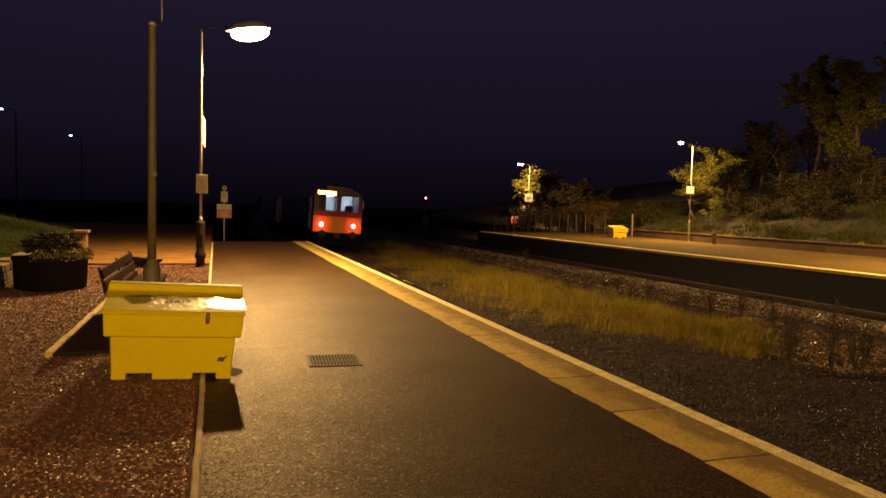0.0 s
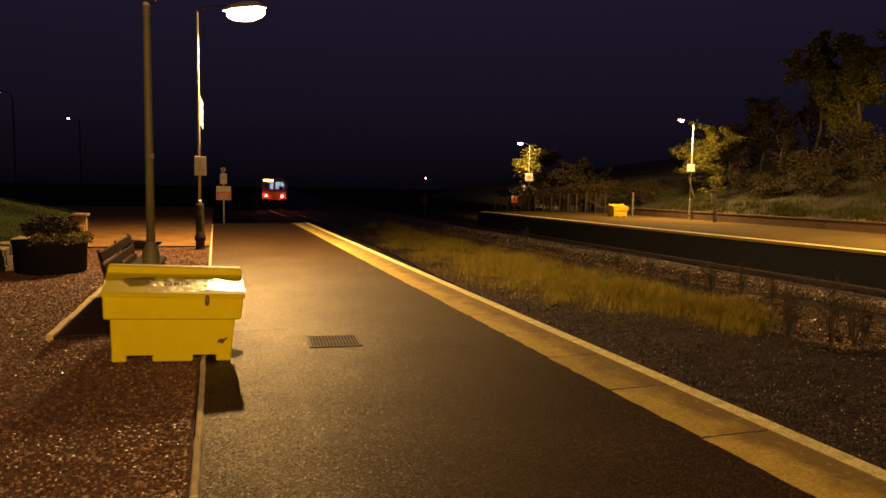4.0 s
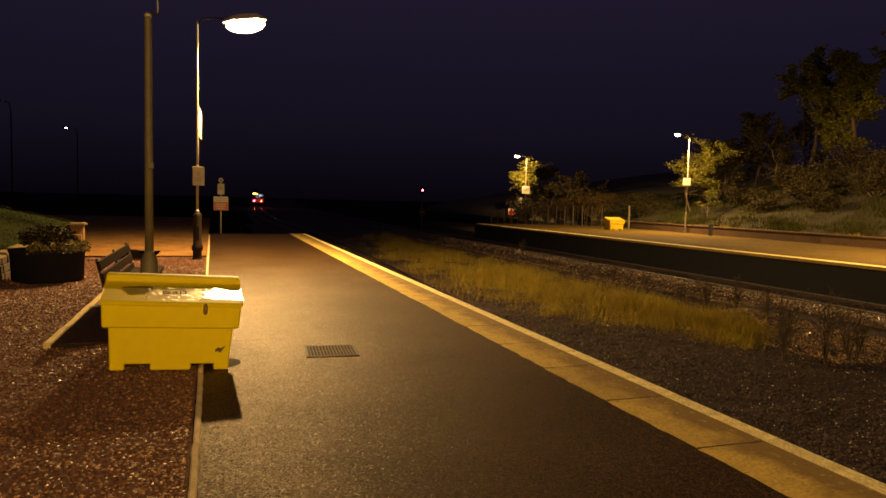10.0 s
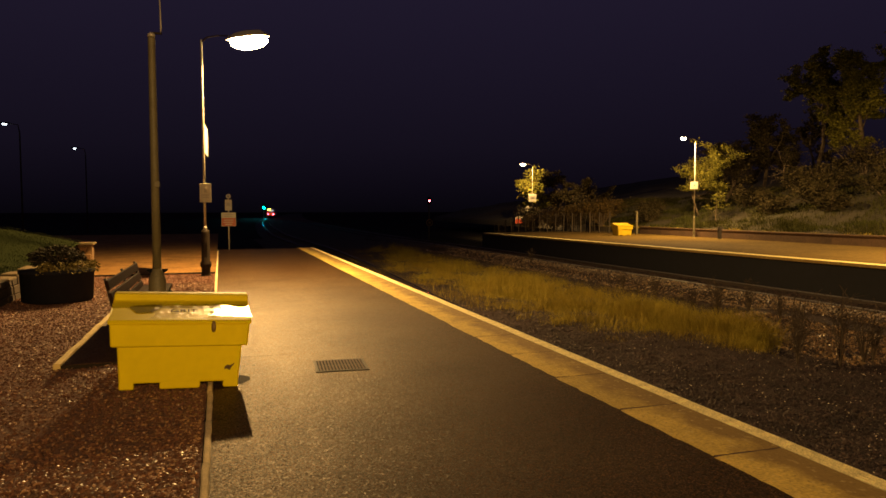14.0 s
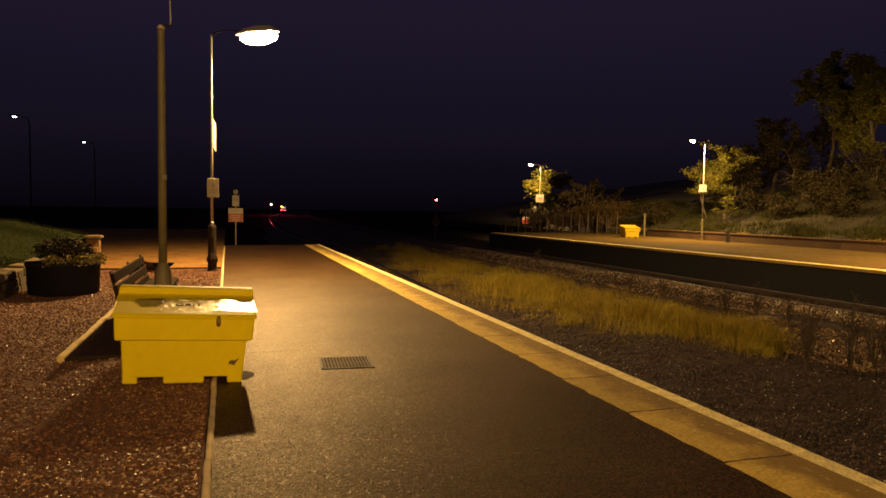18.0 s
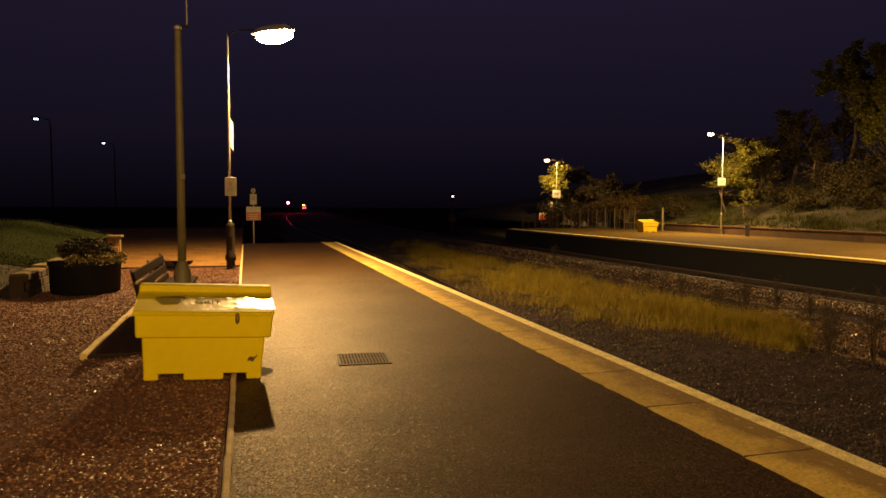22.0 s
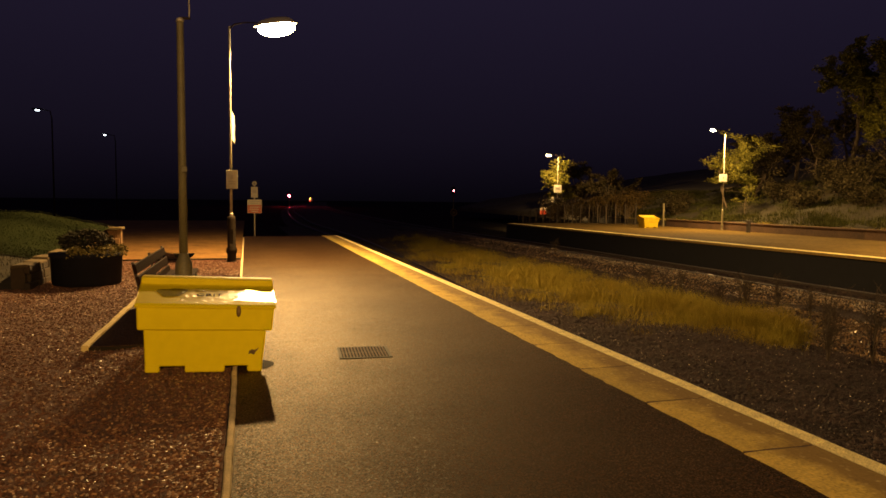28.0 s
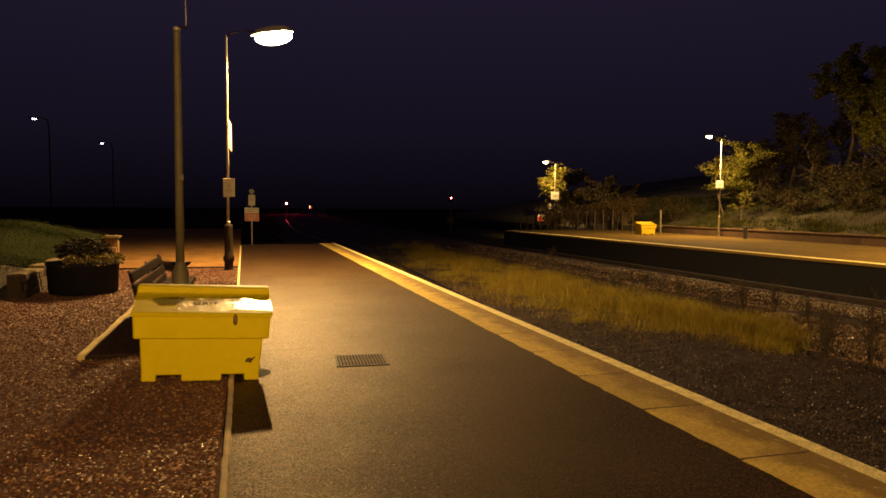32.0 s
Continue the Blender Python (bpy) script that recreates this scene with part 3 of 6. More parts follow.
def build_trackbed():
    rng = np.random.default_rng(3)

    def z(x, y):
        return -1.12 - 0.9 * fall(y) + 0.05 * noise.noise((x * 0.6, y * 0.5, 0)) + 0.025 * noise.noise((x * 2.3, y * 2.1, 4)) + float(np.interp(x, PACK_X, PACK_Z))

    bed = new("trackbed", sheet("trackbed", 3.2, 18.4, -10, 72, 0.25, z, M["ballast_bed"]))
    tagged(bed, "dark stony trackbed between the two platforms", "trackbed", kind="structure")
    n = 66000
    y = 3.5 + 46 * rng.random(n) ** 1.9
    y[:6000] = rng.uniform(-8, 4, 6000)
    x = rng.uniform(4.2, 18.0, n)
    p = np.stack([x, y, [z(a, b) for a, b in zip(x, y)]], -1)
    p[:, 2] += 0.012
    keep = ((np.abs(x - 10.0) > 1.6) | (rng.random(n) < 0.3)) & ((np.abs(x - 14.2) > 0.5) | (y > 18))
    size = rng.uniform(0.013, 0.034, n) * (1 + 0.016 * y) * np.where(x > 12.8, 1.35, 1.0)
    m = 42000
    xb, yb = rng.uniform(5.6, 12.0, m), 4.5 + 11 * rng.random(m) ** 1.4
    pb = np.stack([xb, yb, [z(a, b) + 0.006 for a, b in zip(xb, yb)]], -1)
    fine = new("fine_ballast", stones("fine_ballast", pb, rng.uniform(0.009, 0.021, m), rng, M["ballast"]))
    tagged(fine, "small dark stones and dirt over the old trackbed", "ballast", kind="stuff")
    m = 22000
    yb = 9 + 36 * rng.random(m) ** 1.3
    low = np.interp(yb, [15, 19], [14.75, 13.2])
    xb = low + (15.9 - low) * rng.random(m)
    old = rng.random(m) < 0.36
    xb[old], yb[old] = 13.5 - 2.9 * rng.random(old.sum()) ** 1.2, 9.2 + 5.5 * rng.random(old.sum())
    pb = np.stack([xb, yb, [z(a, b) + 0.012 for a, b in zip(xb, yb)]], -1)
    shoulder = new("ballast_shoulder", stones("ballast_shoulder", pb, rng.uniform(0.014, 0.034, m) * (1 + 0.012 * yb), rng, M["ballast_clean"]))
    tagged(shoulder, "cleaner pale ballast stones along the far track", "ballast", kind="stuff")
    st = new("ballast_stones", stones("ballast_stones", p[keep], size[keep], rng, M["ballast"]))
    tagged(st, "loose angular grey-brown ballast stones on the trackbed", "ballast", kind="stuff")
    m = 3400
    xb, yb = rng.uniform(5.5, 16.0, m), 4.5 + 26 * rng.random(m) ** 1.5
    pb = np.stack([xb, yb, [z(a, b) + 0.02 for a, b in zip(xb, yb)]], -1)
    k = 1500
    xs, ysh = rng.uniform(14.8, 15.9, k), 9 + 24 * rng.random(k) ** 1.4
    pb = np.concatenate([pb, np.stack([xs, ysh, [z(a, b) + 0.03 for a, b in zip(xs, ysh)]], -1)])
    size = np.concatenate([rng.uniform(0.006, 0.015, m), rng.uniform(0.010, 0.026, k)])
    chips = new("pale_stones", stones("pale_stones", pb, size, rng, M["pale_chip"]))
    tagged(chips, "scattered pale stone chips on the trackbed", "ballast", kind="stuff")
    # beyond the station the bed follows the near track
    v, f = [], []
    ys = list(range(70, 760, 10))
    for yy in ys:
        c = track_x(yy)
        v += [(c - 2.2, yy, -1.26), (c + 13.0, yy, -1.26)]
    f = [(2 * i, 2 * i + 1, 2 * i + 3, 2 * i + 2) for i in range(len(ys) - 1)]
    tagged(new("trackbed_beyond", pydata("trackbed_beyond", v, f, M["ballast_bed"])), "dark ballast bed curving away from the station", "trackbed", kind="structure")


def rail_sweep(xf, off, ys):
    """A flat-bottom rail along a track, swept through its bends."""
    prof = [(-0.07, -0.155), (0.07, -0.155), (0.07, -0.14), (0.012, -0.115), (0.012, -0.04), (0.035, -0.03), (0.035, -0.006), (0.028, 0.0), (-0.028, 0.0), (-0.035, -0.006), (-0.035, -0.03), (-0.012, -0.04), (-0.012, -0.115), (-0.07, -0.14)]
    v, n = [], len(prof)
    for y in ys:
        v += [(xf(y) + off + px, y, RAIL_Z - fall(y) + pz) for px, pz in prof]
    f = [(i * n + k, i * n + (k + 1) % n, (i + 1) * n + (k + 1) % n, (i + 1) * n + k) for i in range(len(ys) - 1) for k in range(n)]
    return v, f


def build_track(name, xf, y0, y1, s0, s1, label, steel):
    tr = thing(name, pose(0, 0, 0), label, "railway track", "railway tracks", "structure")
    ys = [y0 + 5 * i for i in range(int((y1 - y0) / 5) + 1)]
    for off in (-0.7525, 0.7525):
        me = pydata("rail", *rail_sweep(xf, off, ys), steel)
        me.materials.append(M["rust_dark"])
        for i, q in enumerate(me.polygons):
            q.material_index = 0 if i % 14 in (5, 6, 7, 8, 9) else 1
        r = new("rail", me)
        r.parent = tr
        tagged(r, "steel rail with a polished head")
    me = mesh_of("sleeper", boxed(-1.25, -0.125, -0.16, 1.25, 0.125, 0, 0.015), M["sleeper"])
    y = s0
    while y < s1:
        piece("sleeper", me, tr, pose(xf(y), y, RAIL_Z - fall(y) - 0.155, 0, 0, random.uniform(-0.6, 0.6)))
        y += 0.68


def build_platform():
    pf = thing("platform_near", pose(0, 0, 0), "asphalt station platform with pale coping stones along its edge", "platform", kind="structure")
    bm = bmesh.new()
    # surface runs from the kerb to the coping; the bay behind the bin is part of it
    y0, y1 = -12.0, 30.2
    vs = [(0.019, y0), (edge_x(y0) - 0.652, y0), (edge_x(y1) - 0.652, y1), (0.019, y1)]
    top = [bm.verts.new((x, y, 0)) for x, y in vs]
    bot = [bm.verts.new((x, y, -1.3)) for x, y in vs]
    bm.faces.new(top)
    for i in range(4):
        bm.faces.new((top[i], bot[i], bot[(i + 1) % 4], top[(i + 1) % 4]))
    part("surface", bm, M["asphalt"], pf, "dark asphalt with a dull sheen")
    bm = bmesh.new()
    a = [bm.verts.new(p) for p in ((-0.6, 30.2, -0.004), (3.9, 30.2, -0.004), (3.6, 36.5, -1.05), (-0.6, 36.5, -1.05))]
    bm.faces.new(a)
    b = [bm.verts.new(p) for p in ((3.9, 30.2, -1.3), (3.6, 36.5, -1.3))]
    bm.faces.new((a[1], b[0], b[1], a[2]))
    part("ramp", bm, M["asphalt"], pf, "asphalt ramp falling to the track")
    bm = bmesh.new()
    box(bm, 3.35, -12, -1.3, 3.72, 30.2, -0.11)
    part("edge_wall", bm, M["brick"], pf, "brick platform wall with shade in its colour")
    # coping stones with a ribbed white edge
    def worn_stone():
        """A slab whose inner edge is chipped and lapped by the asphalt."""
        inner = [(-0.555 + random.uniform(-0.012, 0.009), 0.543 - 1.086 * k / 11) for k in range(12)]
        ends = [(-0.09 * k, random.uniform(-0.009, 0.006)) for k in range(1, 6)]
        ring = [(0, -0.549), (0, 0.549)] + [(x, 0.549 + d) for x, d in ends] + inner + [(x, -0.549 - d) for x, d in ends[::-1]]
        b = bmesh.new()
        lo = [b.verts.new((x, y, -0.1)) for x, y in ring]
        mid = [b.verts.new((x, y, -0.006)) for x, y in ring]
        up = [b.verts.new((x * 0.984 - 0.003, y * 0.992, 0.004)) for x, y in ring]
        n = len(ring)
        for k in range(n):
            b.faces.new((lo[k], lo[(k + 1) % n], mid[(k + 1) % n], mid[k]))
            b.faces.new((mid[k], mid[(k + 1) % n], up[(k + 1) % n], up[k]))
        b.faces.new(up)
        bmesh.ops.recalc_face_normals(b, faces=b.faces)
        return mesh_of("coping_stone", b, M["coping"])

    slabs = [worn_stone() for _ in range(6)]
    bm = bmesh.new()
    box(bm, 0.002, -0.5545, -0.1, 0.140, 0.5545, -0.02)
    for k in range(4):
        box(bm, 0.004 + 0.0365 * k, -0.558, -0.021, 0.023 + 0.0365 * k, 0.558, 0.011, 0.003)
    strip = mesh_of("edge_strip", bm, M["edge_white"])
    # groove floors between the ribs get a dark colour of their own
    strip.materials.append(M["silt_and_shade"])
    for q in strip.polygons:
        if abs(q.center.z + 0.02) < 0.002 and q.area > 0.02:
            q.material_index = 1
    bm = bmesh.new()
    y0, y1 = -11.9, 30.1
    up = [bm.verts.new((x, y, 0.0032)) for x, y in ((edge_x(y0) - 0.645, y0), (edge_x(y0) - 0.112, y0), (edge_x(y1) - 0.112, y1), (edge_x(y1) - 0.645, y1))]
    dn = [bm.verts.new((v.co.x, v.co.y, -0.1)) for v in up]
    bm.faces.new(up)
    for k in range(4):
        bm.faces.new((up[k], dn[k], dn[(k + 1) % 4], up[(k + 1) % 4]))
    part("joint_bed", bm, M["rust"], pf, "dark dirt packed in the joints")
    y = -11.4
    i = 0
    rot = -math.degrees(math.atan(0.0055))
    while y < 30:
        ob = piece("coping_stone", slabs[i * 5 % 6], pf, pose(edge_x(y) - 0.11, y, random.uniform(0.001, 0.0025), random.uniform(-0.05, 0.05), random.uniform(-0.06, 0.06), rot + random.uniform(-0.35, 0.35)) @ Matrix.Diagonal((random.uniform(0.985, 1.015), 1, 1, 1)))
        piece("edge_strip", strip, ob, pose(0, 0, 0))
        y += 1.117
        i += 1


def build_kerbs():
    kb = thing("platform_kerb", pose(0, 0, 0), "pale worn concrete edging between platform and gravel", "kerb", kind="structure")
    def worn_kerb(seed):
        bm = bmesh.new()
        rows = []
        for k in range(13):
            yy = -0.452 + 0.904 * k / 12
            a, b, c = (0.006 * noise.noise((yy * 6, seed, q)) for q in (0, 5, 9))
            end = 0.006 if k in (0, 12) else 0.0
            rows.append([bm.verts.new((x, yy, z)) for x, z in ((-0.023 + a, -0.12), (-0.023 + a, 0.026 + c - end), (-0.014 + a, 0.036 + c - end), (0.014 + b, 0.036 + c - end), (0.022 + b, 0.027 + c - end), (0.022 + b, -0.12))])
        for r0, r1 in zip(rows, rows[1:]):
            for k in range(5):
                bm.faces.new((r0[k], r0[k + 1], r1[k + 1], r1[k]))
        bm.faces.new(rows[0])
        bm.faces.new(rows[-1][::-1])
        return mesh_of("kerb_stone", bm, M["concrete"])

    kinds = [worn_kerb(3.7 * q) for q in range(5)]
    y = -5.0
    while y < 29:
        piece("kerb_stone", kinds[random.randrange(5)], kb, pose(random.uniform(-0.002, 0.002) - 0.004, y, random.uniform(-0.003, 0.003) - 0.008, 0, random.uniform(-2, 2), random.uniform(-0.15, 0.15)))
        y += 0.91


BAY = (-1.53, -0.03, 7.85, 13.2)


def build_left_ground():
    rng = np.random.default_rng(5)

    def z(x, y):
        heap = max(0.0, 1 - math.hypot((x + 0.75) / 0.75, (y - 6.9) / 1.1)) ** 0.7
        return -0.015 + 0.022 * noise.noise((x * 0.7, y * 0.6, 1)) + 0.01 * noise.noise((x * 3, y * 3, 2)) + 0.05 * heap

    bm = boxed(-60, -12, -1.3, -0.034, 60, -0.13)
    solid("station_ground", bm, M["ground"], "dark earth beneath the gravel area", "ground", kind="structure")
    g = new("gravel_area", sheet("gravel_area", -10.034, -0.034, -6, 18.8, 0.2, z, M["gravel_bed"]))
    tagged(g, "reddish-brown gravel area beside the platform", "gravel", kind="structure")
    n = 52000
    y = 3.2 + 15.6 * rng.random(n) ** 1.5
    x = -0.05 - 5.5 * rng.random(n) ** 1.25
    x, y = np.append(x, -0.05 - 6.5 * rng.random(15000)), np.append(y, rng.uniform(-6, 3.3, 15000))
    inb = (x > BAY[0]) & (x < BAY[1]) & (y > BAY[2]) & (y < BAY[3])
    x, y = x[~inb], y[~inb]
    p = np.stack([x, y, [z(a, b) + 0.004 for a, b in zip(x, y)]], -1)
    s = new("gravel_stones", stones("gravel_stones", p, rng.uniform(0.007, 0.019, len(x)) * (1 + 0.02 * y), rng, M["pebble"]))
    tagged(s, "loose reddish and pale gravel stones", "gravel", kind="stuff")
    m = 22000
    y = 3.2 + 13 * rng.random(m) ** 3.6
    x = -0.06 - 4.0 * rng.random(m) ** 1.3
    ok = ~((x > BAY[0]) & (y > BAY[2]) & (y < BAY[3]))
    x, y = x[ok], y[ok]
    p = np.stack([x, y, [z(a, b) + 0.012 for a, b in zip(x, y)]], -1)
    tagged(new("gravel_chips", stones("gravel_chips", p, rng.uniform(0.005, 0.015, len(x)) * (1 + 0.02 * y), rng, M["pale_gravel"], 0.4)), "scattered glossy gravel chips that catch the lamp", "gravel", kind="stuff")
    bay = boxed(BAY[0] + 0.05, BAY[2] + 0.06, -0.12, BAY[1], BAY[3], 0.022)
    solid("bench_bay", bay, M["asphalt"], "small asphalt bay under the bench", "paving", kind="structure")
    ed = thing("bay_edging", pose(0, 0, 0), "pale timber edging boards round the bench bay", "edging", kind="structure")
    bm = bmesh.new()
    rows = []
    for k in range(46):
        yy = BAY[2] + (BAY[3] + 0.06 - BAY[2]) * k / 45
        a, b = 0.012 * noise.noise((yy * 2.3, 0, 0)), 0.012 * noise.noise((yy * 2.6, 5, 0))
        h = 0.05 + 0.010 * noise.noise((yy * 1.7, 9, 0))
        rows.append([bm.verts.new((BAY[0] + x, yy, z)) for x, z in ((-0.01 + a, -0.1), (-0.01 + a, h - 0.012), (0.002 + a, h), (0.046 + b, h), (0.058 + b, h - 0.012), (0.058 + b, -0.1))])
    for r0, r1 in zip(rows, rows[1:]):
        for k in range(5):
            bm.faces.new((r0[k], r0[k + 1], r1[k + 1], r1[k]))
    bm.faces.new(rows[0])
    bm.faces.new(rows[-1][::-1])
    part("board", bm, M["timber"], ed, "pale worn edging board with a wavy edge")
    part("board", boxed(BAY[0] + 0.055, BAY[2], -0.1, -0.06, BAY[2] + 0.02, 0.025, 0.004), M["post_dark"], ed)
    part("board", boxed(BAY[0] + 0.055, BAY[3], -0.1, -0.06, BAY[3] + 0.05, 0.04, 0.005), M["timber"], ed)
    bm = boxed(-24, 18.8, -0.2, -0.034, 52.0, -0.008)
    solid("yard", bm, M["yard"], "orange-lit trodden yard surface beyond the gravel", "yard", kind="structure")
    bm = boxed(-6, 18.76, -0.15, -0.04, 18.81, 0.03, 0.006)
    solid("gravel_edging", bm, M["post_dark"], "low dark edging between gravel and yard", "edging", kind="structure")


def build_lawn_and_wall():
    """A raised lawn held by a low stone wall."""
    def side(y):
        """The lawn's edge, along the wall and then towards the end wall."""
        return float(np.interp(y, [7, 16.6, 18.9], [-3.70, -3.70, -3.02]))

    def z(x, y):
        r = max(side(y) - x, 0)
        far = min(max((y - 9) / 9.9, 0), 1)
        far = far * far * (3 - 2 * far)
        edge = 0.40 + 0.45 * min(max((y - 16.4) / 2.3, 0), 1)
        return edge + (0.10 + 0.26 * far) * min(r / 1.6, 1) + 0.05 * min(r / 5, 1) + 0.02 * noise.noise((x * 0.8, y * 0.8, 7))

    ys = np.arange(14.75, 18.95, 0.35)
    rs = np.concatenate([np.arange(0, 4, 0.3), np.linspace(4, 20.3, 30)])
    vs = [(side(y) - q, y, z(side(y) - q, y)) for y in ys for q in rs]
    w = len(rs)
    fs = [(j * w + i, j * w + i + 1, (j + 1) * w + i + 1, (j + 1) * w + i) for j in range(len(ys) - 1) for i in range(w - 1)]
    tagged(new("raised_lawn", pydata("raised_lawn", vs, fs, M["lawn"], True)), "raised dim green lawn behind the stone wall", "lawn", kind="structure")
    rng = np.random.default_rng(8)
    n = 22000
    y = rng.uniform(14.8, 18.8, n)
    x = np.array([side(b) for b in y]) - 0.03 - 8 * rng.random(n) ** 1.3
    p = np.stack([x, y, [z(a, b) for a, b in zip(x, y)]], -1)
    tagged(new("lawn_grass", blades("lawn_grass", p, 0.03, rng, M["lawn"], 0.004)), "short green lawn grass", "grass", kind="stuff")
    w = thing("garden_wall", pose(0, 0, 0), "low rough stone retaining wall with pale coping slabs", "wall", kind="structure")
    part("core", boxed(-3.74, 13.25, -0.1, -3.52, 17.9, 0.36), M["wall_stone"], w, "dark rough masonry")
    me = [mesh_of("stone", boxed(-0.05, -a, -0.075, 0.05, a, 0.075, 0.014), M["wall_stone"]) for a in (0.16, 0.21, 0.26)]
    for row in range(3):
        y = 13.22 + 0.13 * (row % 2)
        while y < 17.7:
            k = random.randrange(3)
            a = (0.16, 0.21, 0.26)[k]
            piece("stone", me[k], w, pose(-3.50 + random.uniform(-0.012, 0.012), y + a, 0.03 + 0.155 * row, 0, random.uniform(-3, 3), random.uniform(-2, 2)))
            y += 2 * a + 0.02
    cap = mesh_of("cap_slab", boxed(-0.135, -0.285, -0.026, 0.135, 0.285, 0.026, 0.014), M["wall_cap"])
    y = 13.5
    while y < 17.8:
        piece("cap_slab", cap, w, pose(-3.59 + random.uniform(-0.025, 0.025), y, 0.435 - 0.025 * max(0, 15 - y) + random.uniform(-0.015, 0.012), random.uniform(-3, 3), random.uniform(-4, 4), random.uniform(-5, 5)))
        y += 0.6
    def slope(x, y):
        q = min(max((y - 13.3) / 1.6, 0), 1)
        return -0.03 + (z(x, 14.9) + 0.02) * q * (1.6 - 0.6 * q) + 0.03 * noise.noise((x * 2.1, y * 1.7, 5)) * (1 - q)

    tagged(new("earth_slope", sheet("earth_slope", -12.0, -3.72, 13.2, 14.9, 0.1, slope, M["soil"])), "bare brown earth slope at the foot of the lawn", "slope", kind="structure")
    n = 1800
    x, y = -3.75 - 3.0 * rng.random(n), 14.9 - 1.3 * rng.random(n) ** 1.6
    p = np.stack([x, y, [slope(a, b) for a, b in zip(x, y)]], -1)
    tagged(new("verge_grass", blades("verge_grass", p, 0.06, rng, M["verge"], 0.004, 0.8)), "thin withered grass on the earth slope", "grass", kind="stuff")
    # the taller wall end faces the lamp; its stone is coloured paler as lit
    e = thing("end_wall", pose(0, 0, 0), "taller end wall beside the yard, its stone coloured as lit", "wall", kind="structure")
    part("core", boxed(-9.0, 18.95, -0.1, -2.93, 19.2, 0.76), M["lit_stone"], e)
    bl = mesh_of("block", boxed(-0.2, -0.04, -0.088, 0.2, 0.04, 0.088, 0.012), M["lit_stone"])
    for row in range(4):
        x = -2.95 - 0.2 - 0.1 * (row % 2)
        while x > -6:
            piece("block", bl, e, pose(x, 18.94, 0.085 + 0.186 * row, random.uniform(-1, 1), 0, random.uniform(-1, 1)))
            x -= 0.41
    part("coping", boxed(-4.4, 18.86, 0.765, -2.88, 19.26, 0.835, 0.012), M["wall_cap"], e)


def build_right_side():
    pf = thing("platform_far", pose(0, 0, 0), "far station platform of trodden earth with a pale painted edge", "platform", kind="structure")
    part("surface", boxed(18.7, -25, -1.3, 62, 47, 0), M["far_platform"], pf, "orange-lit brown earth surface")
    part("edge_wall", boxed(18.3, -25, -1.3, 18.7, 47, -0.09), M["brick"], pf, "brick wall coloured near-black as in shade")
    me = mesh_of("coping_stone", boxed(0, -0.6, -0.09, 0.55, 0.6, 0.006, 0.01), M["coping"])
    bm = boxed(0.0, -0.597, 0.0, 0.48, 0.597, 0.011, 0.003)
    strip = mesh_of("edge_strip", bm, M["edge_yellow"])
    y = 0.0
    while y < 46.5:
        c = piece("coping_stone", me, pf, pose(18.16, y, 0, 0, 0, random.uniform(-0.3, 0.3)))
        piece("edge_strip", strip, c, pose(0, 0, 0))
        y += 1.205
    bm = bmesh.new()
    a = [bm.verts.new(p) for p in ((19.6, 47, -0.002), (30, 47, -0.002), (30, 58, -0.3), (20.2, 52, -1.1))]
    bm.faces.new(a)
    part("ramp", bm, M["verge"], pf, "dark earth ramp at the platform end")


def bank_z(x, y):
    foot = wall_x(y) + 0.3
    r = max(x - foot, 0)
    return 0.42 + 0.25 * min(r, 6) + 0.42 * max(r - 6, 0) * min(1, 0.35 + max(0, (48 - y)) / 30) + 0.25 * noise.noise((x * 0.25, y * 0.25, 3)) + 0.09 * noise.noise((x, y, 5))


def wall_x(y):
    """The foot of the bank, set back towards the near end."""
    return float(np.interp(y, [-20, 10, 20, 30, 36, 41, 50, 60, 110], [27.4, 27.3, 27.3, 27.4, 27.6, 27.7, 27.2, 29.5, 34]))


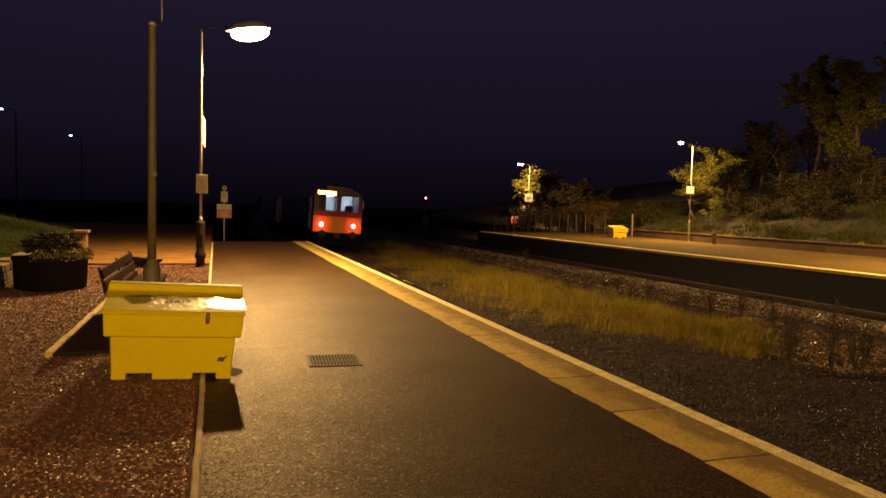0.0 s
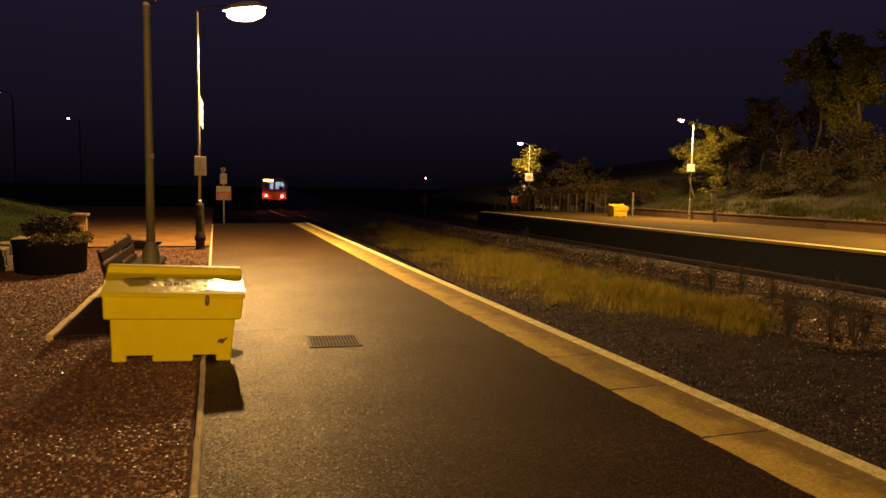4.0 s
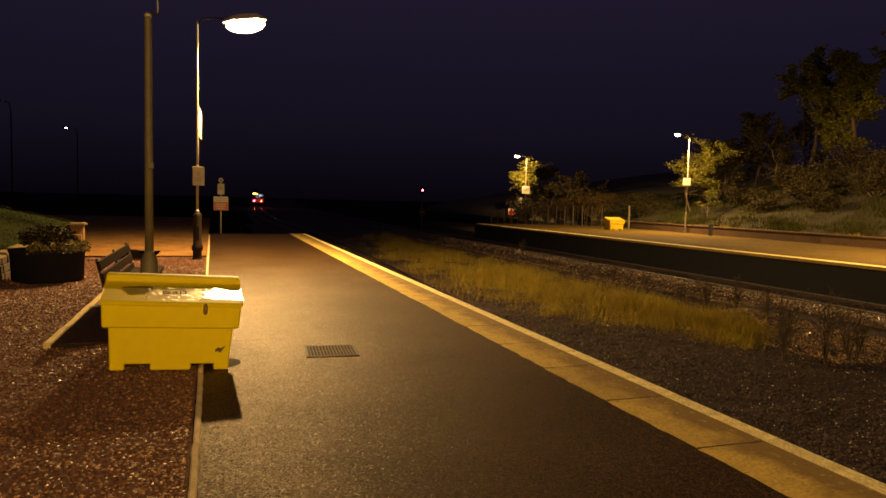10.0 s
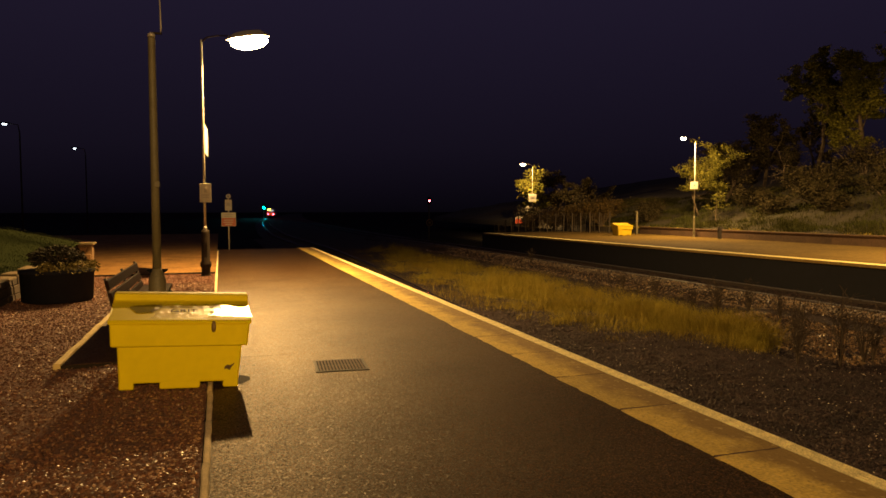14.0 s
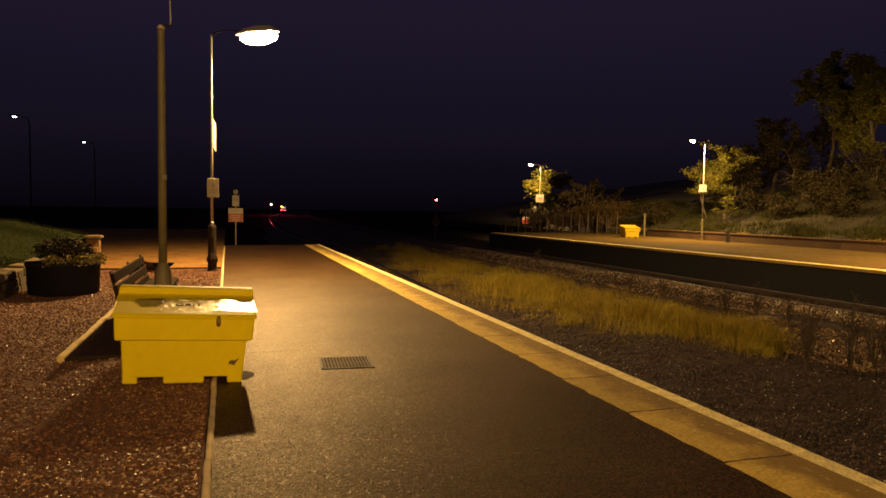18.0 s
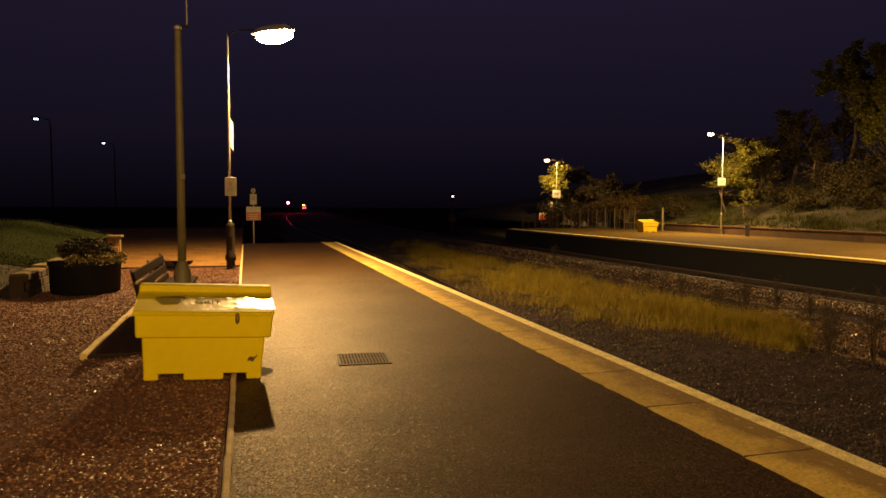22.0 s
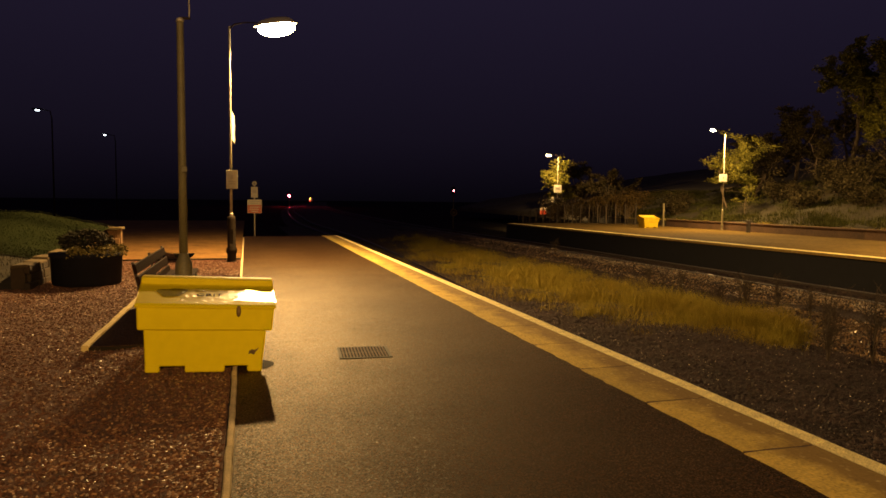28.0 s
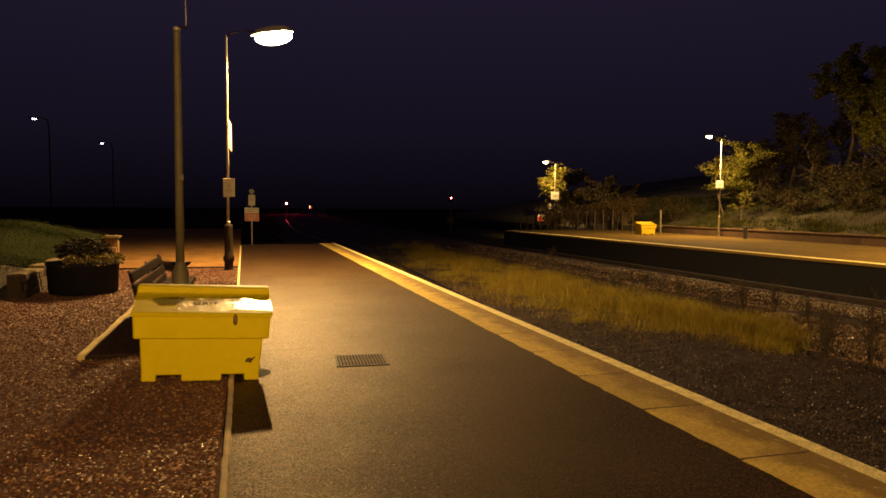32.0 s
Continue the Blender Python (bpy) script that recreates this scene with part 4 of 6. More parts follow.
def build_bank():
    rng = np.random.default_rng(11)
    vs, fs = [], []
    ys = np.arange(-20, 112, 1.0)
    ts = np.linspace(0, 1, 40) ** 1.5 * 45
    for y in ys:
        for r in ts:
            x = wall_x(y) + 0.2 + r
            vs.append((x, y, bank_z(x, y) if r > 0 else -0.1))
    w = len(ts)
    fs = [(j * w + i, j * w + i + 1, (j + 1) * w + i + 1, (j + 1) * w + i) for j in range(len(ys) - 1) for i in range(w - 1)]
    tagged(new("bank", pydata("bank", vs, fs, M["soil"], True)), "rising bank of rough grass and leaf litter", "bank", kind="structure")
    n = 110000
    y = rng.uniform(10, 66, n)
    x = np.array([wall_x(b) for b in y]) + 0.35 + 11 * rng.random(n) ** 1.4
    lush = np.array([noise.noise((a * 0.5, b * 0.45, 6)) + 0.5 * noise.noise((a * 1.6, b * 1.4, 1)) for a, b in zip(x, y)])
    keep = lush > rng.uniform(-0.45, 0.55, n)
    x, y, lush = x[keep], y[keep], lush[keep]
    p = np.stack([x, y, [bank_z(a, b) for a, b in zip(x, y)]], -1)
    tagged(new("bank_grass", blades("bank_grass", p, 0.20 + 0.22 * np.clip(lush, 0, 1), rng, M["bank_grass"], 0.014, 0.9)), "rough dry grass on the bank", "grass", kind="stuff")
    n = 5200
    y = rng.uniform(12, 48, n)
    lush = np.array([noise.noise((b * 0.7, 3, 0)) + 0.6 * noise.noise((b * 2.1, 7, 0)) for b in y])
    y, lush = y[lush > -0.15], lush[lush > -0.15]
    x = np.array([wall_x(b) for b in y]) + 0.14 + 0.5 * rng.random(len(y))
    p = np.stack([x, y, np.full(len(y), 0.40)], -1)
    tagged(new("wall_top_grass", blades("wall_top_grass", p, 0.10 + 0.22 * np.clip(lush, 0, 1), rng, M["grass"], 0.010, 1.4)), "dry ochre grass hanging over the low wall", "grass", kind="stuff")
    wl = thing("low_wall", pose(0, 0, 0), "low dark brick wall at the back of the far platform", "wall", kind="structure")
    pts = [(wall_x(y), y) for y in (10, 20, 25, 30, 33, 36, 38.5, 41)]
    for (xa, ya), (xb, yb) in zip(pts, pts[1:]):
        ln, an = math.hypot(xb - xa, yb - ya), math.degrees(math.atan2(yb - ya, xb - xa))
        part("wall_length", boxed(0, -0.11, -0.05, ln, 0.11, 0.42), M["low_brick"], wl, m=pose(xa, ya, 0, 0, 0, an))
        part("coping", boxed(-0.01, -0.14, 0.42, ln + 0.01, 0.14, 0.49, 0.012), M["low_brick"], wl, m=pose(xa, ya, 0, 0, 0, an))


build_ground()
build_trackbed()
build_platform()
build_kerbs()
build_left_ground()
build_lawn_and_wall()
build_right_side()
build_bank()
build_track("track_near", track_x, -10, 755, 28, 95, "steel rails on sleepers curving away from the near platform", M["rail"])
build_track("track_far", far_track_x, -10, 250, 8, 62, "steel rails on sleepers beside the far platform", M["rail_dull"])


# ================= lamp posts and signs =================
def lamp_post(x, y, z, top, reach, glowing, label, base_r=0.082, big=1.0, turn=0.0, tilt=0.0, tone="post_dark"):
    """A stepped steel column with a bracket arm and a bowl lantern."""
    lp = thing("lamp_post", pose(x, y, z, 0, 0, turn), label, "lamp post", "platform lamp posts")
    bm = lathe(bmesh.new(), [(base_r * 1.30, 0), (base_r * 1.30, 0.03), (base_r * 1.08, 0.05), (base_r * 1.02, 0.22), (base_r * 1.3, 0.26), (base_r * 1.3, 0.34), (base_r, 0.40), (base_r * 0.97, 1.08), (base_r * 0.9, 1.15), (0.05, 1.17)], 16)
    # tone: its dark default colours the base as unlit, below the bright shaft
    part("base_column", bm, M[tone], lp, "thicker painted base section")
    part("access_door", boxed(-0.04, -base_r - 0.001, 0.48, 0.04, -base_r + 0.03, 0.86, 0.004), M[tone], lp)
    part("shaft", lathe(bmesh.new(), [(0.033, 1.12), (0.029, 3.0), (0.025, top - 0.05), (0.022, top)], 12), M["post_grey"], lp, "slim painted steel shaft")
    part("collar", lathe(bmesh.new(), [(0.04, 1.16), (0.046, 1.18), (0.046, 1.22), (0.038, 1.24)], 12), M["steel"], lp)
    arm = [(0, 0, top - 0.06), (reach * 0.12, 0, top + 0.06), (reach * 0.35, 0, top + 0.12), (reach - 0.25, 0, top + 0.14)]
    part("arm", tube(bmesh.new(), arm, [0.024, 0.02, 0.016, 0.014], 8), M["post_dark"], lp)
    L = 0.33 * big
    zc = top + 0.14
    bm = bmesh.new()
    rows = [(-L, 0.05, 0.0), (-L * 0.6, 0.13 * big, 0.075 * big), (0, 0.16 * big, 0.11 * big), (L * 0.6, 0.15 * big, 0.10 * big), (L, 0.07, 0.02)]
    rings = []
    for dx, hw, h in rows:
        rings.append([bm.verts.new((reach + dx, yy * hw, zc - 0.03 + zz * (h + 0.03))) for yy, zz in ((-1, 0), (-0.8, 0.7), (0, 1), (0.8, 0.7), (1, 0))])
    for a, b in zip(rings, rings[1:]):
        for k in range(4):
            bm.faces.new((a[k], b[k], b[k + 1], a[k + 1])).smooth = True
    bm.faces.new(rings[0])
    bm.faces.new(rings[-1][::-1])
    bmesh.ops.rotate(bm, cent=(reach, 0, zc), matrix=Matrix.Rotation(radians(-tilt), 3, "Y"), verts=bm.verts)
    part("lantern_canopy", bm, M["steel"], lp, "grey streamlined lantern canopy")
    bm = bmesh.new()
    bmesh.ops.create_uvsphere(bm, u_segments=16, v_segments=10, radius=1)
    bmesh.ops.transform(bm, matrix=Matrix.LocRotScale((reach + 0.02, 0, zc - 0.03 - 0.055 * big), None, (0.29 * big, 0.13 * big, 0.12 * big)), verts=bm.verts)
    bmesh.ops.rotate(bm, cent=(reach, 0, zc), matrix=Matrix.Rotation(radians(-tilt), 3, "Y"), verts=bm.verts)
    b = part("lantern_bowl", bm, glowing, lp, "glowing warm lantern bowl")
    b.visible_shadow = False
    return lp


lamp_post(-0.25, 18.06, -0.02, 5.80, 1.09, M["lamp_bowl"], "slim grey lamp post with a glaring warm lantern on its arm", base_r=0.102, big=1.6, tilt=9)
lamp_post(-0.21, -10.0, 0.0, 5.10, 1.09, M["lamp_bowl"], "slim grey lamp post with a lit warm lantern")
lamp_post(27.15, 34.75, 0.0, 5.72, -1.28, M["far_lamp"], "far platform lamp post with a lit warm lantern", 0.056, 0.75, 20, tone="pole_brown")
lamp_post(28.43, 60.0, -0.15, 6.0, -1.3, M["far_lamp"], "lamp post with a lit warm lantern among shrubs", 0.075, 0.95, 20)
lamp_post(26.8, 12.5, 0.0, 5.72, -1.28, M["far_lamp"], "far platform lamp post with a lit warm lantern", 0.056, tone="pole_brown")


def pole_with_rod():
    p = thing("camera_pole", pose(-0.608, 8.75, 0.0), "bare grey steel pole with a flanged base behind the grit bin", "pole")
    bm = lathe(bmesh.new(), [(0.16, 0.0), (0.16, 0.025), (0.104, 0.05), (0.096, 0.80), (0.082, 0.845), (0.058, 0.90), (0.05, 0.93)], 18)
    part("base_column", bm, M["pole_brown"], p, "thick painted base section")
    part("shaft", lathe(bmesh.new(), [(0.049, 0.9), (0.045, 2.2), (0.040, 3.58), (0.039, 3.62)], 14), M["pole_brown"], p)
    for sx in (-1, 1):
        bm = bmesh.new()
        q = [(sx * 0.05, 0.92), (sx * 0.118, 0.922), (sx * 0.116, 0.91), (sx * 0.10, 0.89), (sx * 0.05, 0.86)]
        a = [[bm.verts.new((px, py, pz)) for px, pz in q] for py in (0.02, 0.06)]
        bm.faces.new(a[0])
        bm.faces.new(a[1][::-1])
        for k in range(5):
            bm.faces.new((a[0][k], a[0][(k + 1) % 5], a[1][(k + 1) % 5], a[1][k]))
        bmesh.ops.recalc_face_normals(bm, faces=bm.faces)
        part("hinge_lug", bm, M["black"], p, "dark lug at the hinge of the pole")
    part("base_door", boxed(-0.055, -0.106, 0.25, 0.055, -0.08, 0.66, 0.006), M["pole_brown"], p)
    part("cap", lathe(bmesh.new(), [(0.043, 3.61), (0.043, 3.64), (0.02, 3.66)], 12), M["steel"], p)
    part("rod", tube(bmesh.new(), [(0.10, 0, 3.66), (0.104, 0, 3.72), (0.092, 0, 4.4)], [0.007, 0.009, 0.008], 6), M["steel"], p, "thin upright rod")
    part("rod_bracket", boxed(0.0, -0.012, 3.645, 0.115, 0.012, 3.668, 0.004), M["post_dark"], p, "short dark bracket that carries the rod")
    part("clamp", boxed(-0.01, -0.06, 1.88, 0.055, -0.03, 1.95, 0.006), M["pole_brown"], p)


pole_with_rod()


def plate_sign(name, x, y, z0, w, h, label, lines=(), category="sign", turn=0.0, back=0.04, group="", face="sign_white"):
    """A flat plate with bars of unreadable writing."""
    s = thing(name, pose(x, y, z0, 0, 0, turn), label, category, group)
    part("plate", boxed(-w / 2, -0.008, 0, w / 2, 0.008, h, 0.003), M[face], s)
    for a, b, zz, t in lines:
        part("writing_bar", boxed(w * a, -0.0155, h * zz, w * b, -0.006, h * (zz + t)), M["ink"], s)
    part("bracket", boxed(-0.04, 0.006, h * 0.4, 0.04, back + 0.01, h * 0.6, 0.004), M["steel"], s)
    return s


plate_sign("notice_sign", -0.225, 18.06 - 0.07, 1.82, 0.27, 0.46, "small pale portrait notice on the lamp post", lines=[(-0.12, 0.12, 0.52, 0.22), (-0.34, 0.34, 0.36, 0.05), (-0.3, 0.3, 0.24, 0.05)], back=0.03, face="sign_dim")
nb = thing("station_name_flag", pose(-0.222, 18.09, 3.03, 0, 0, -2), "white station name sign fixed like a flag to the lamp post", "sign")
part("panel", boxed(-0.012, 0.0, 0, 0.012, 1.15, 0.70, 0.004), M["sign_white"], nb)
part("end_trim", boxed(-0.018, 1.14, -0.012, 0.018, 1.165, 0.712, 0.003), M["steel"], nb)
part("bottom_trim", boxed(-0.018, 0.0, -0.022, 0.018, 1.14, 0.0, 0.003), M["post_dark"], nb, "dark lower frame strip")
part("top_trim", boxed(-0.018, 0.0, 0.70, 0.018, 1.14, 0.712, 0.003), M["steel"], nb)
for zz in (0.1, 0.56):
    part("strap", boxed(-0.055, -0.06, zz, 0.0, 0.03, zz + 0.04, 0.003), M["steel"], nb)


def end_post():
    p = thing("platform_end_sign", pose(0.455, 31.2, -0.16), "platform end sign post with a red and white warning board", "sign post")
    part("post", tube(bmesh.new(), [(0, 0, 0), (0, 0, 2.46)], [0.032, 0.03], 8), M["post_grey"], p)
    bm = boxed(-0.30, -0.05, 1.11, 0.30, -0.034, 1.70, 0.003)
    part("warning_board", bm, M["sign_dim"], p, "white-headed warning board")
    part("red_panel", boxed(-0.29, -0.055, 1.12, 0.29, -0.045, 1.47, 0.002), M["sign_dim_red"], p, "red lower panel")
    for zz, a, b in ((1.60, -0.22, 0.22), (1.52, -0.2, 0.16)):
        part("writing_bar", boxed(a, -0.058, zz, b, -0.049, zz + 0.035), M["ink"], p)
    for zz, a, b in ((1.36, -0.2, 0.2), (1.27, -0.22, 0.18), (1.18, -0.15, 0.15)):
        part("writing_bar", boxed(a, -0.06, zz, b, -0.054, zz + 0.03), M["sign_dim"], p)
    part("notice_plate", boxed(-0.14, -0.05, 1.79, 0.14, -0.034, 2.25, 0.003), M["sign_dim"], p)
    part("writing_bar", boxed(-0.08, -0.056, 1.98, 0.08, -0.049, 2.12), M["ink"], p)
    disc = lathe(bmesh.new(), [(0.10, 0), (0.10, 0.016)], 20)
    d = part("number_disc", disc, M["sign_dim"], p, "round car stop number plate", pose(0, -0.034, 2.40, 90))
    lettering("6", 0.18, M["black"], d, pose(0, 0, 0.0175), "numeral")


end_post()

plate_sign("far_notice", 27.06, 34.68, 2.87, 0.53, 0.43, "square white notice on the far lamp post", lines=[(-0.06, 0.1, 0.42, 0.2)], group="far platform notices")
plate_sign("far_notice", 28.42, 59.93, 2.45, 0.80, 0.72, "large square white notice on the lamp post", lines=[(-0.3, 0.3, 0.6, 0.06), (-0.3, 0.2, 0.42, 0.06)], group="far platform notices")
plate_sign("small_notice", 27.92, 59.92, 1.55, 0.25, 0.5, "small pale notice beside the lamp post", lines=[(-0.3, 0.3, 0.6, 0.1)], back=0.5)


def far_warning():
    p = thing("platform_end_sign", pose(27.45, 60.9, -0.36), "red and white warning board on a short post", "sign post")
    part("post", tube(bmesh.new(), [(0, 0.05, 0), (0, 0.05, 1.3)], [0.035, 0.035], 8), M["post_grey"], p)
    part("warning_board", boxed(-0.355, -0.01, 0.73, 0.355, 0.01, 1.38, 0.003), M["sign_white"], p)
    part("red_panel", boxed(-0.345, -0.016, 0.74, 0.345, -0.006, 1.14, 0.002), M["sign_red"], p, "red lower panel")
    part("writing_bar", boxed(-0.26, -0.02, 1.23, 0.26, -0.009, 1.28), M["ink"], p)


far_warning()


# ================= grit bins =================
def grit_bin(x, y, z, turn, label, detail=True, sink=0.0):
    """A tapered tub on feet with a wider rim box, a sloping lid and a raised back ridge."""
    body = M["yellow"] if detail else M["yellow_dull"]
    g = thing("grit_bin", pose(x, y, z, 0, sink, turn), label, "grit bin", "yellow grit bins")

    def tub(z0, z1, w0, w1, d0, d1, y0):
        bm = bmesh.new()
        a = [bm.verts.new((sx * w0, y0 + (0 if sy < 0 else d0), z0)) for sx, sy in ((-1, -1), (1, -1), (1, 1), (-1, 1))]
        b = [bm.verts.new((sx * w1, y0 - (d1 - d0) / 2 + (0 if sy < 0 else d1), z1)) for sx, sy in ((-1, -1), (1, -1), (1, 1), (-1, 1))]
        bm.faces.new(a[::-1])
        bm.faces.new(b)
        for i in range(4):
            bm.faces.new((a[i], a[(i + 1) % 4], b[(i + 1) % 4], b[i]))
        bmesh.ops.bevel(bm, geom=list(bm.edges), offset=0.018, segments=3, affect="EDGES", profile=0.5)
        for f in bm.faces:
            f.smooth = len(f.verts) == 4 and f.calc_area() < 0.02
        return bm

    part("lower_tub", tub(0.055, 0.40, 0.498, 0.52, 0.60, 0.63, 0.0), body, g, "tapered yellow plastic tub")
    for a, b in ((-0.498, -0.375), (-0.17, 0.17), (0.365, 0.498)):
        part("foot", boxed(a, 0.0005, 0.0, b, 0.5995, 0.105, 0.016, 2), body, g)
    part("rim_box", tub(0.385, 0.604, 0.568, 0.58, 0.70, 0.72, -0.045), body, g, "wider yellow upper box")
    # sloping lid with ridge at the back
    prof = [(-0.075, 0.612), (-0.08, 0.632), (-0.06, 0.648), (0.42, 0.745), (0.45, 0.757), (0.47, 0.81), (0.50, 0.822), (0.60, 0.822), (0.64, 0.79), (0.66, 0.625), (0.65, 0.612)]
    bm = bmesh.new()
    lft = [bm.verts.new((-0.592, py, pz)) for py, pz in prof]
    rgt = [bm.verts.new((0.592, py, pz)) for py, pz in prof]
    k = len(prof)
    for i in range(k):
        bm.faces.new((lft[i], lft[(i + 1) % k], rgt[(i + 1) % k], rgt[i]))
    bm.faces.new(lft)
    bm.faces.new(rgt[::-1])
    bmesh.ops.bevel(bm, geom=[e for e in bm.edges if abs(e.verts[0].co.x - e.verts[1].co.x) < 1e-5], offset=0.014, segments=2, affect="EDGES", profile=0.5)
    lid = part("lid", bm, body, g, "sloping yellow lid with a raised back ridge", pose(0, 0, -0.022))
    if detail:
        slope = math.degrees(math.atan2(0.097, 0.48))
        lettering("GRIT", 0.115, M["print_ink"], lid, pose(0.015, 0.16, 0.6994, slope) @ Matrix.Diagonal((0.92, 0.95, 1, 1)), "lettering")
        rng = np.random.default_rng(21)
        nx, ny = 64, 26
        v = []
        for j in range(ny):
            for i in range(nx):
                fx, fy = -0.24 + 0.83 * i / (nx - 1), -0.035 + 0.36 * j / (ny - 1)
                quiet = min(1, max(abs(fx - 0.015) / 0.14, abs(fy - 0.16) / 0.07)) ** 3
                wob = (0.012 * abs(noise.noise((fx * 11, fy * 14, 2))) + 0.008 * abs(noise.noise((fx * 25, fy * 30, 7))) + 0.0012 * rng.random()) * (0.12 + 0.88 * quiet)
                if fx > 0.22 + 0.28 * (fy + 0.035) + 0.03 * math.sin(fy * 31):
                    wob = 0.017 - 0.045 * fy - 0.03 * (fx - 0.45) + 0.0075 * noise.noise((fx * 7, fy * 9, 5)) + 0.004 * abs(noise.noise((fx * 22 + fy * 14, fy * 22, 1)))
                v.append((fx + 0.005 * rng.normal() + (0.03 * math.sin(fy * 30) if i == 0 else 0), fy, 0.648 + (fy + 0.06) * 0.2021 + 0.003 + wob))
        ragged = [30 + int(4.0 * noise.noise((j * 0.5, 3, 0)) + 0.3 * j) for j in range(ny)]
        quad = [(j, i) for j in range(ny - 1) for i in range(nx - 1)]
        for nm, mt, lo, text in (("plastic_film", M["film"], True, "crumpled clear film over the lid label"), ("film_flap", M["film_flap"], False, "shining flap of clear film")):
            f = [(j * nx + i, j * nx + i + 1, (j + 1) * nx + i + 1, (j + 1) * nx + i) for j, i in quad if (i < ragged[j] + 4) == lo]
            used = sorted({q for face in f for q in face})
            at = {q: k for k, q in enumerate(used)}
            fl = piece(nm, pydata(nm, [v[q] for q in used], [tuple(at[q] for q in face) for face in f], mt), lid, pose(0, 0, 0))
            tagged(fl, text)
        n = 18
        sv = [(-0.31, 0.22, 0.7076)] + [(-0.31 + (0.12 + 0.03 * math.sin(3 * a)) * math.cos(a), 0.22 + (0.13 + 0.03 * math.sin(2 * a + 1)) * math.sin(a), 0.7076 + 0.2021 * (0.13 + 0.03 * math.sin(2 * a + 1)) * math.sin(a)) for a in [2 * math.pi * q / n for q in range(n)]]
        st = piece("grime_patch", pydata("grime_patch", sv, [(0, 1 + q, 1 + (q + 1) % n) for q in range(n)], M["stain"]), lid, pose(0, 0, 0.002))
        tagged(st, "dark rounded patch on the lid")
        part("latch", tube(bmesh.new(), [(0.268, -0.07, 0.613), (0.268, -0.078, 0.59), (0.269, -0.078, 0.56), (0.269, -0.074, 0.535), (0.269, -0.062, 0.518)], [0.014, 0.018, 0.020, 0.018, 0.006], 10), M["latch"], g, "small rusty lid latch")
        tear = [(0.0, 0.0), (0.022, 0.008), (0.05, -0.006), (0.062, 0.018), (0.085, 0.045), (0.088, 0.062), (0.066, 0.046), (0.05, 0.038), (0.03, 0.046), (0.006, 0.032)]
        bm = bmesh.new()
        bm.faces.new([bm.verts.new((0.37 + tx, 0.0, 0.165 + tz)) for tx, tz in tear])
        bmesh.ops.solidify(bm, geom=bm.faces[:], thickness=0.002)
        part("sticker", bm, M["latch"], g, "torn dark remains of a sticker", pose(0, -0.0105, 0))
        part("mould_line", boxed(-0.54, -0.042, 0.392, 0.54, -0.03, 0.404, 0.003), body, g)
    return g


grit_bin(-0.262, 6.51, 0.024, 2.0, "yellow plastic grit bin with crumpled film on its lid", sink=2.9)
grit_bin(24.55, 38.1, 0.0, 4.0, "yellow grit bin on the far platform", detail=False)


# ================= drain cover =================
def drain():
    d = thing("drain_cover", pose(1.27, 7.09, 0.004, 0, 0, -4), "dark iron drain grating set in the asphalt", "drain cover")
    s = 0.265
    for a in ((-s, -s, s, -s + 0.03), (-s, s - 0.03, s, s), (-s, -s + 0.03, -s + 0.03, s - 0.03), (s - 0.03, -s + 0.03, s, s - 0.03)):
        part("frame_side", boxed(a[0], a[1], -0.03, a[2], a[3], 0.006, 0.002), M["iron"], d)
    me = mesh_of("bar", boxed(-0.008, -s + 0.03, -0.03, 0.008, s - 0.03, 0.006), M["rust"])
    for i in range(14):
        piece("bar", me, d, pose(-s + 0.05 + 0.033 * i, 0, 0))
    part("cross_bar", boxed(-s + 0.03, -0.008, -0.028, s - 0.03, 0.008, 0.002), M["iron"], d)
    part("silt", boxed(-s + 0.03, -s + 0.03, -0.031, s - 0.03, s - 0.03, 0.0008), M["silt_and_shade"], d, "dark silt between the bars")


drain()



def asphalt_seam():
    """A ragged dark seam across the asphalt beside the bin."""
    pts = [(0.16 + 0.072 * i, 7.82 + random.uniform(-0.012, 0.012), random.uniform(0.002, 0.006)) for i in range(11)]
    v = [q for x, y, w in pts for q in ((x, y - w, 0.003), (x, y + w, 0.003))]
    f = [(2 * i, 2 * i + 2, 2 * i + 3, 2 * i + 1) for i in range(10)]
    tagged(new("asphalt_seam", pydata("asphalt_seam", v, f, M["black"])), "thin dark seam in the platform asphalt", "seam", kind="structure")


asphalt_seam()


# A flat dark patch stands in for the bin's small side shadow.
def oil_stain(x, y, rx, ry):
    pts = [(x + rx * (1 + 0.15 * math.sin(2 * a + 1)) * math.cos(a), y + ry * (1 + 0.12 * math.cos(3 * a)) * math.sin(a), 0.003) for a in [2 * math.pi * k / 24 for k in range(24)]]
    tagged(new("oil_stain", pydata("oil_stain", pts, [tuple(range(24))], M["silt_and_shade"])), "dark patch painted on the asphalt as the bin's side shadow", "stain", kind="structure")


oil_stain(0.275, 6.80, 0.07, 0.17)


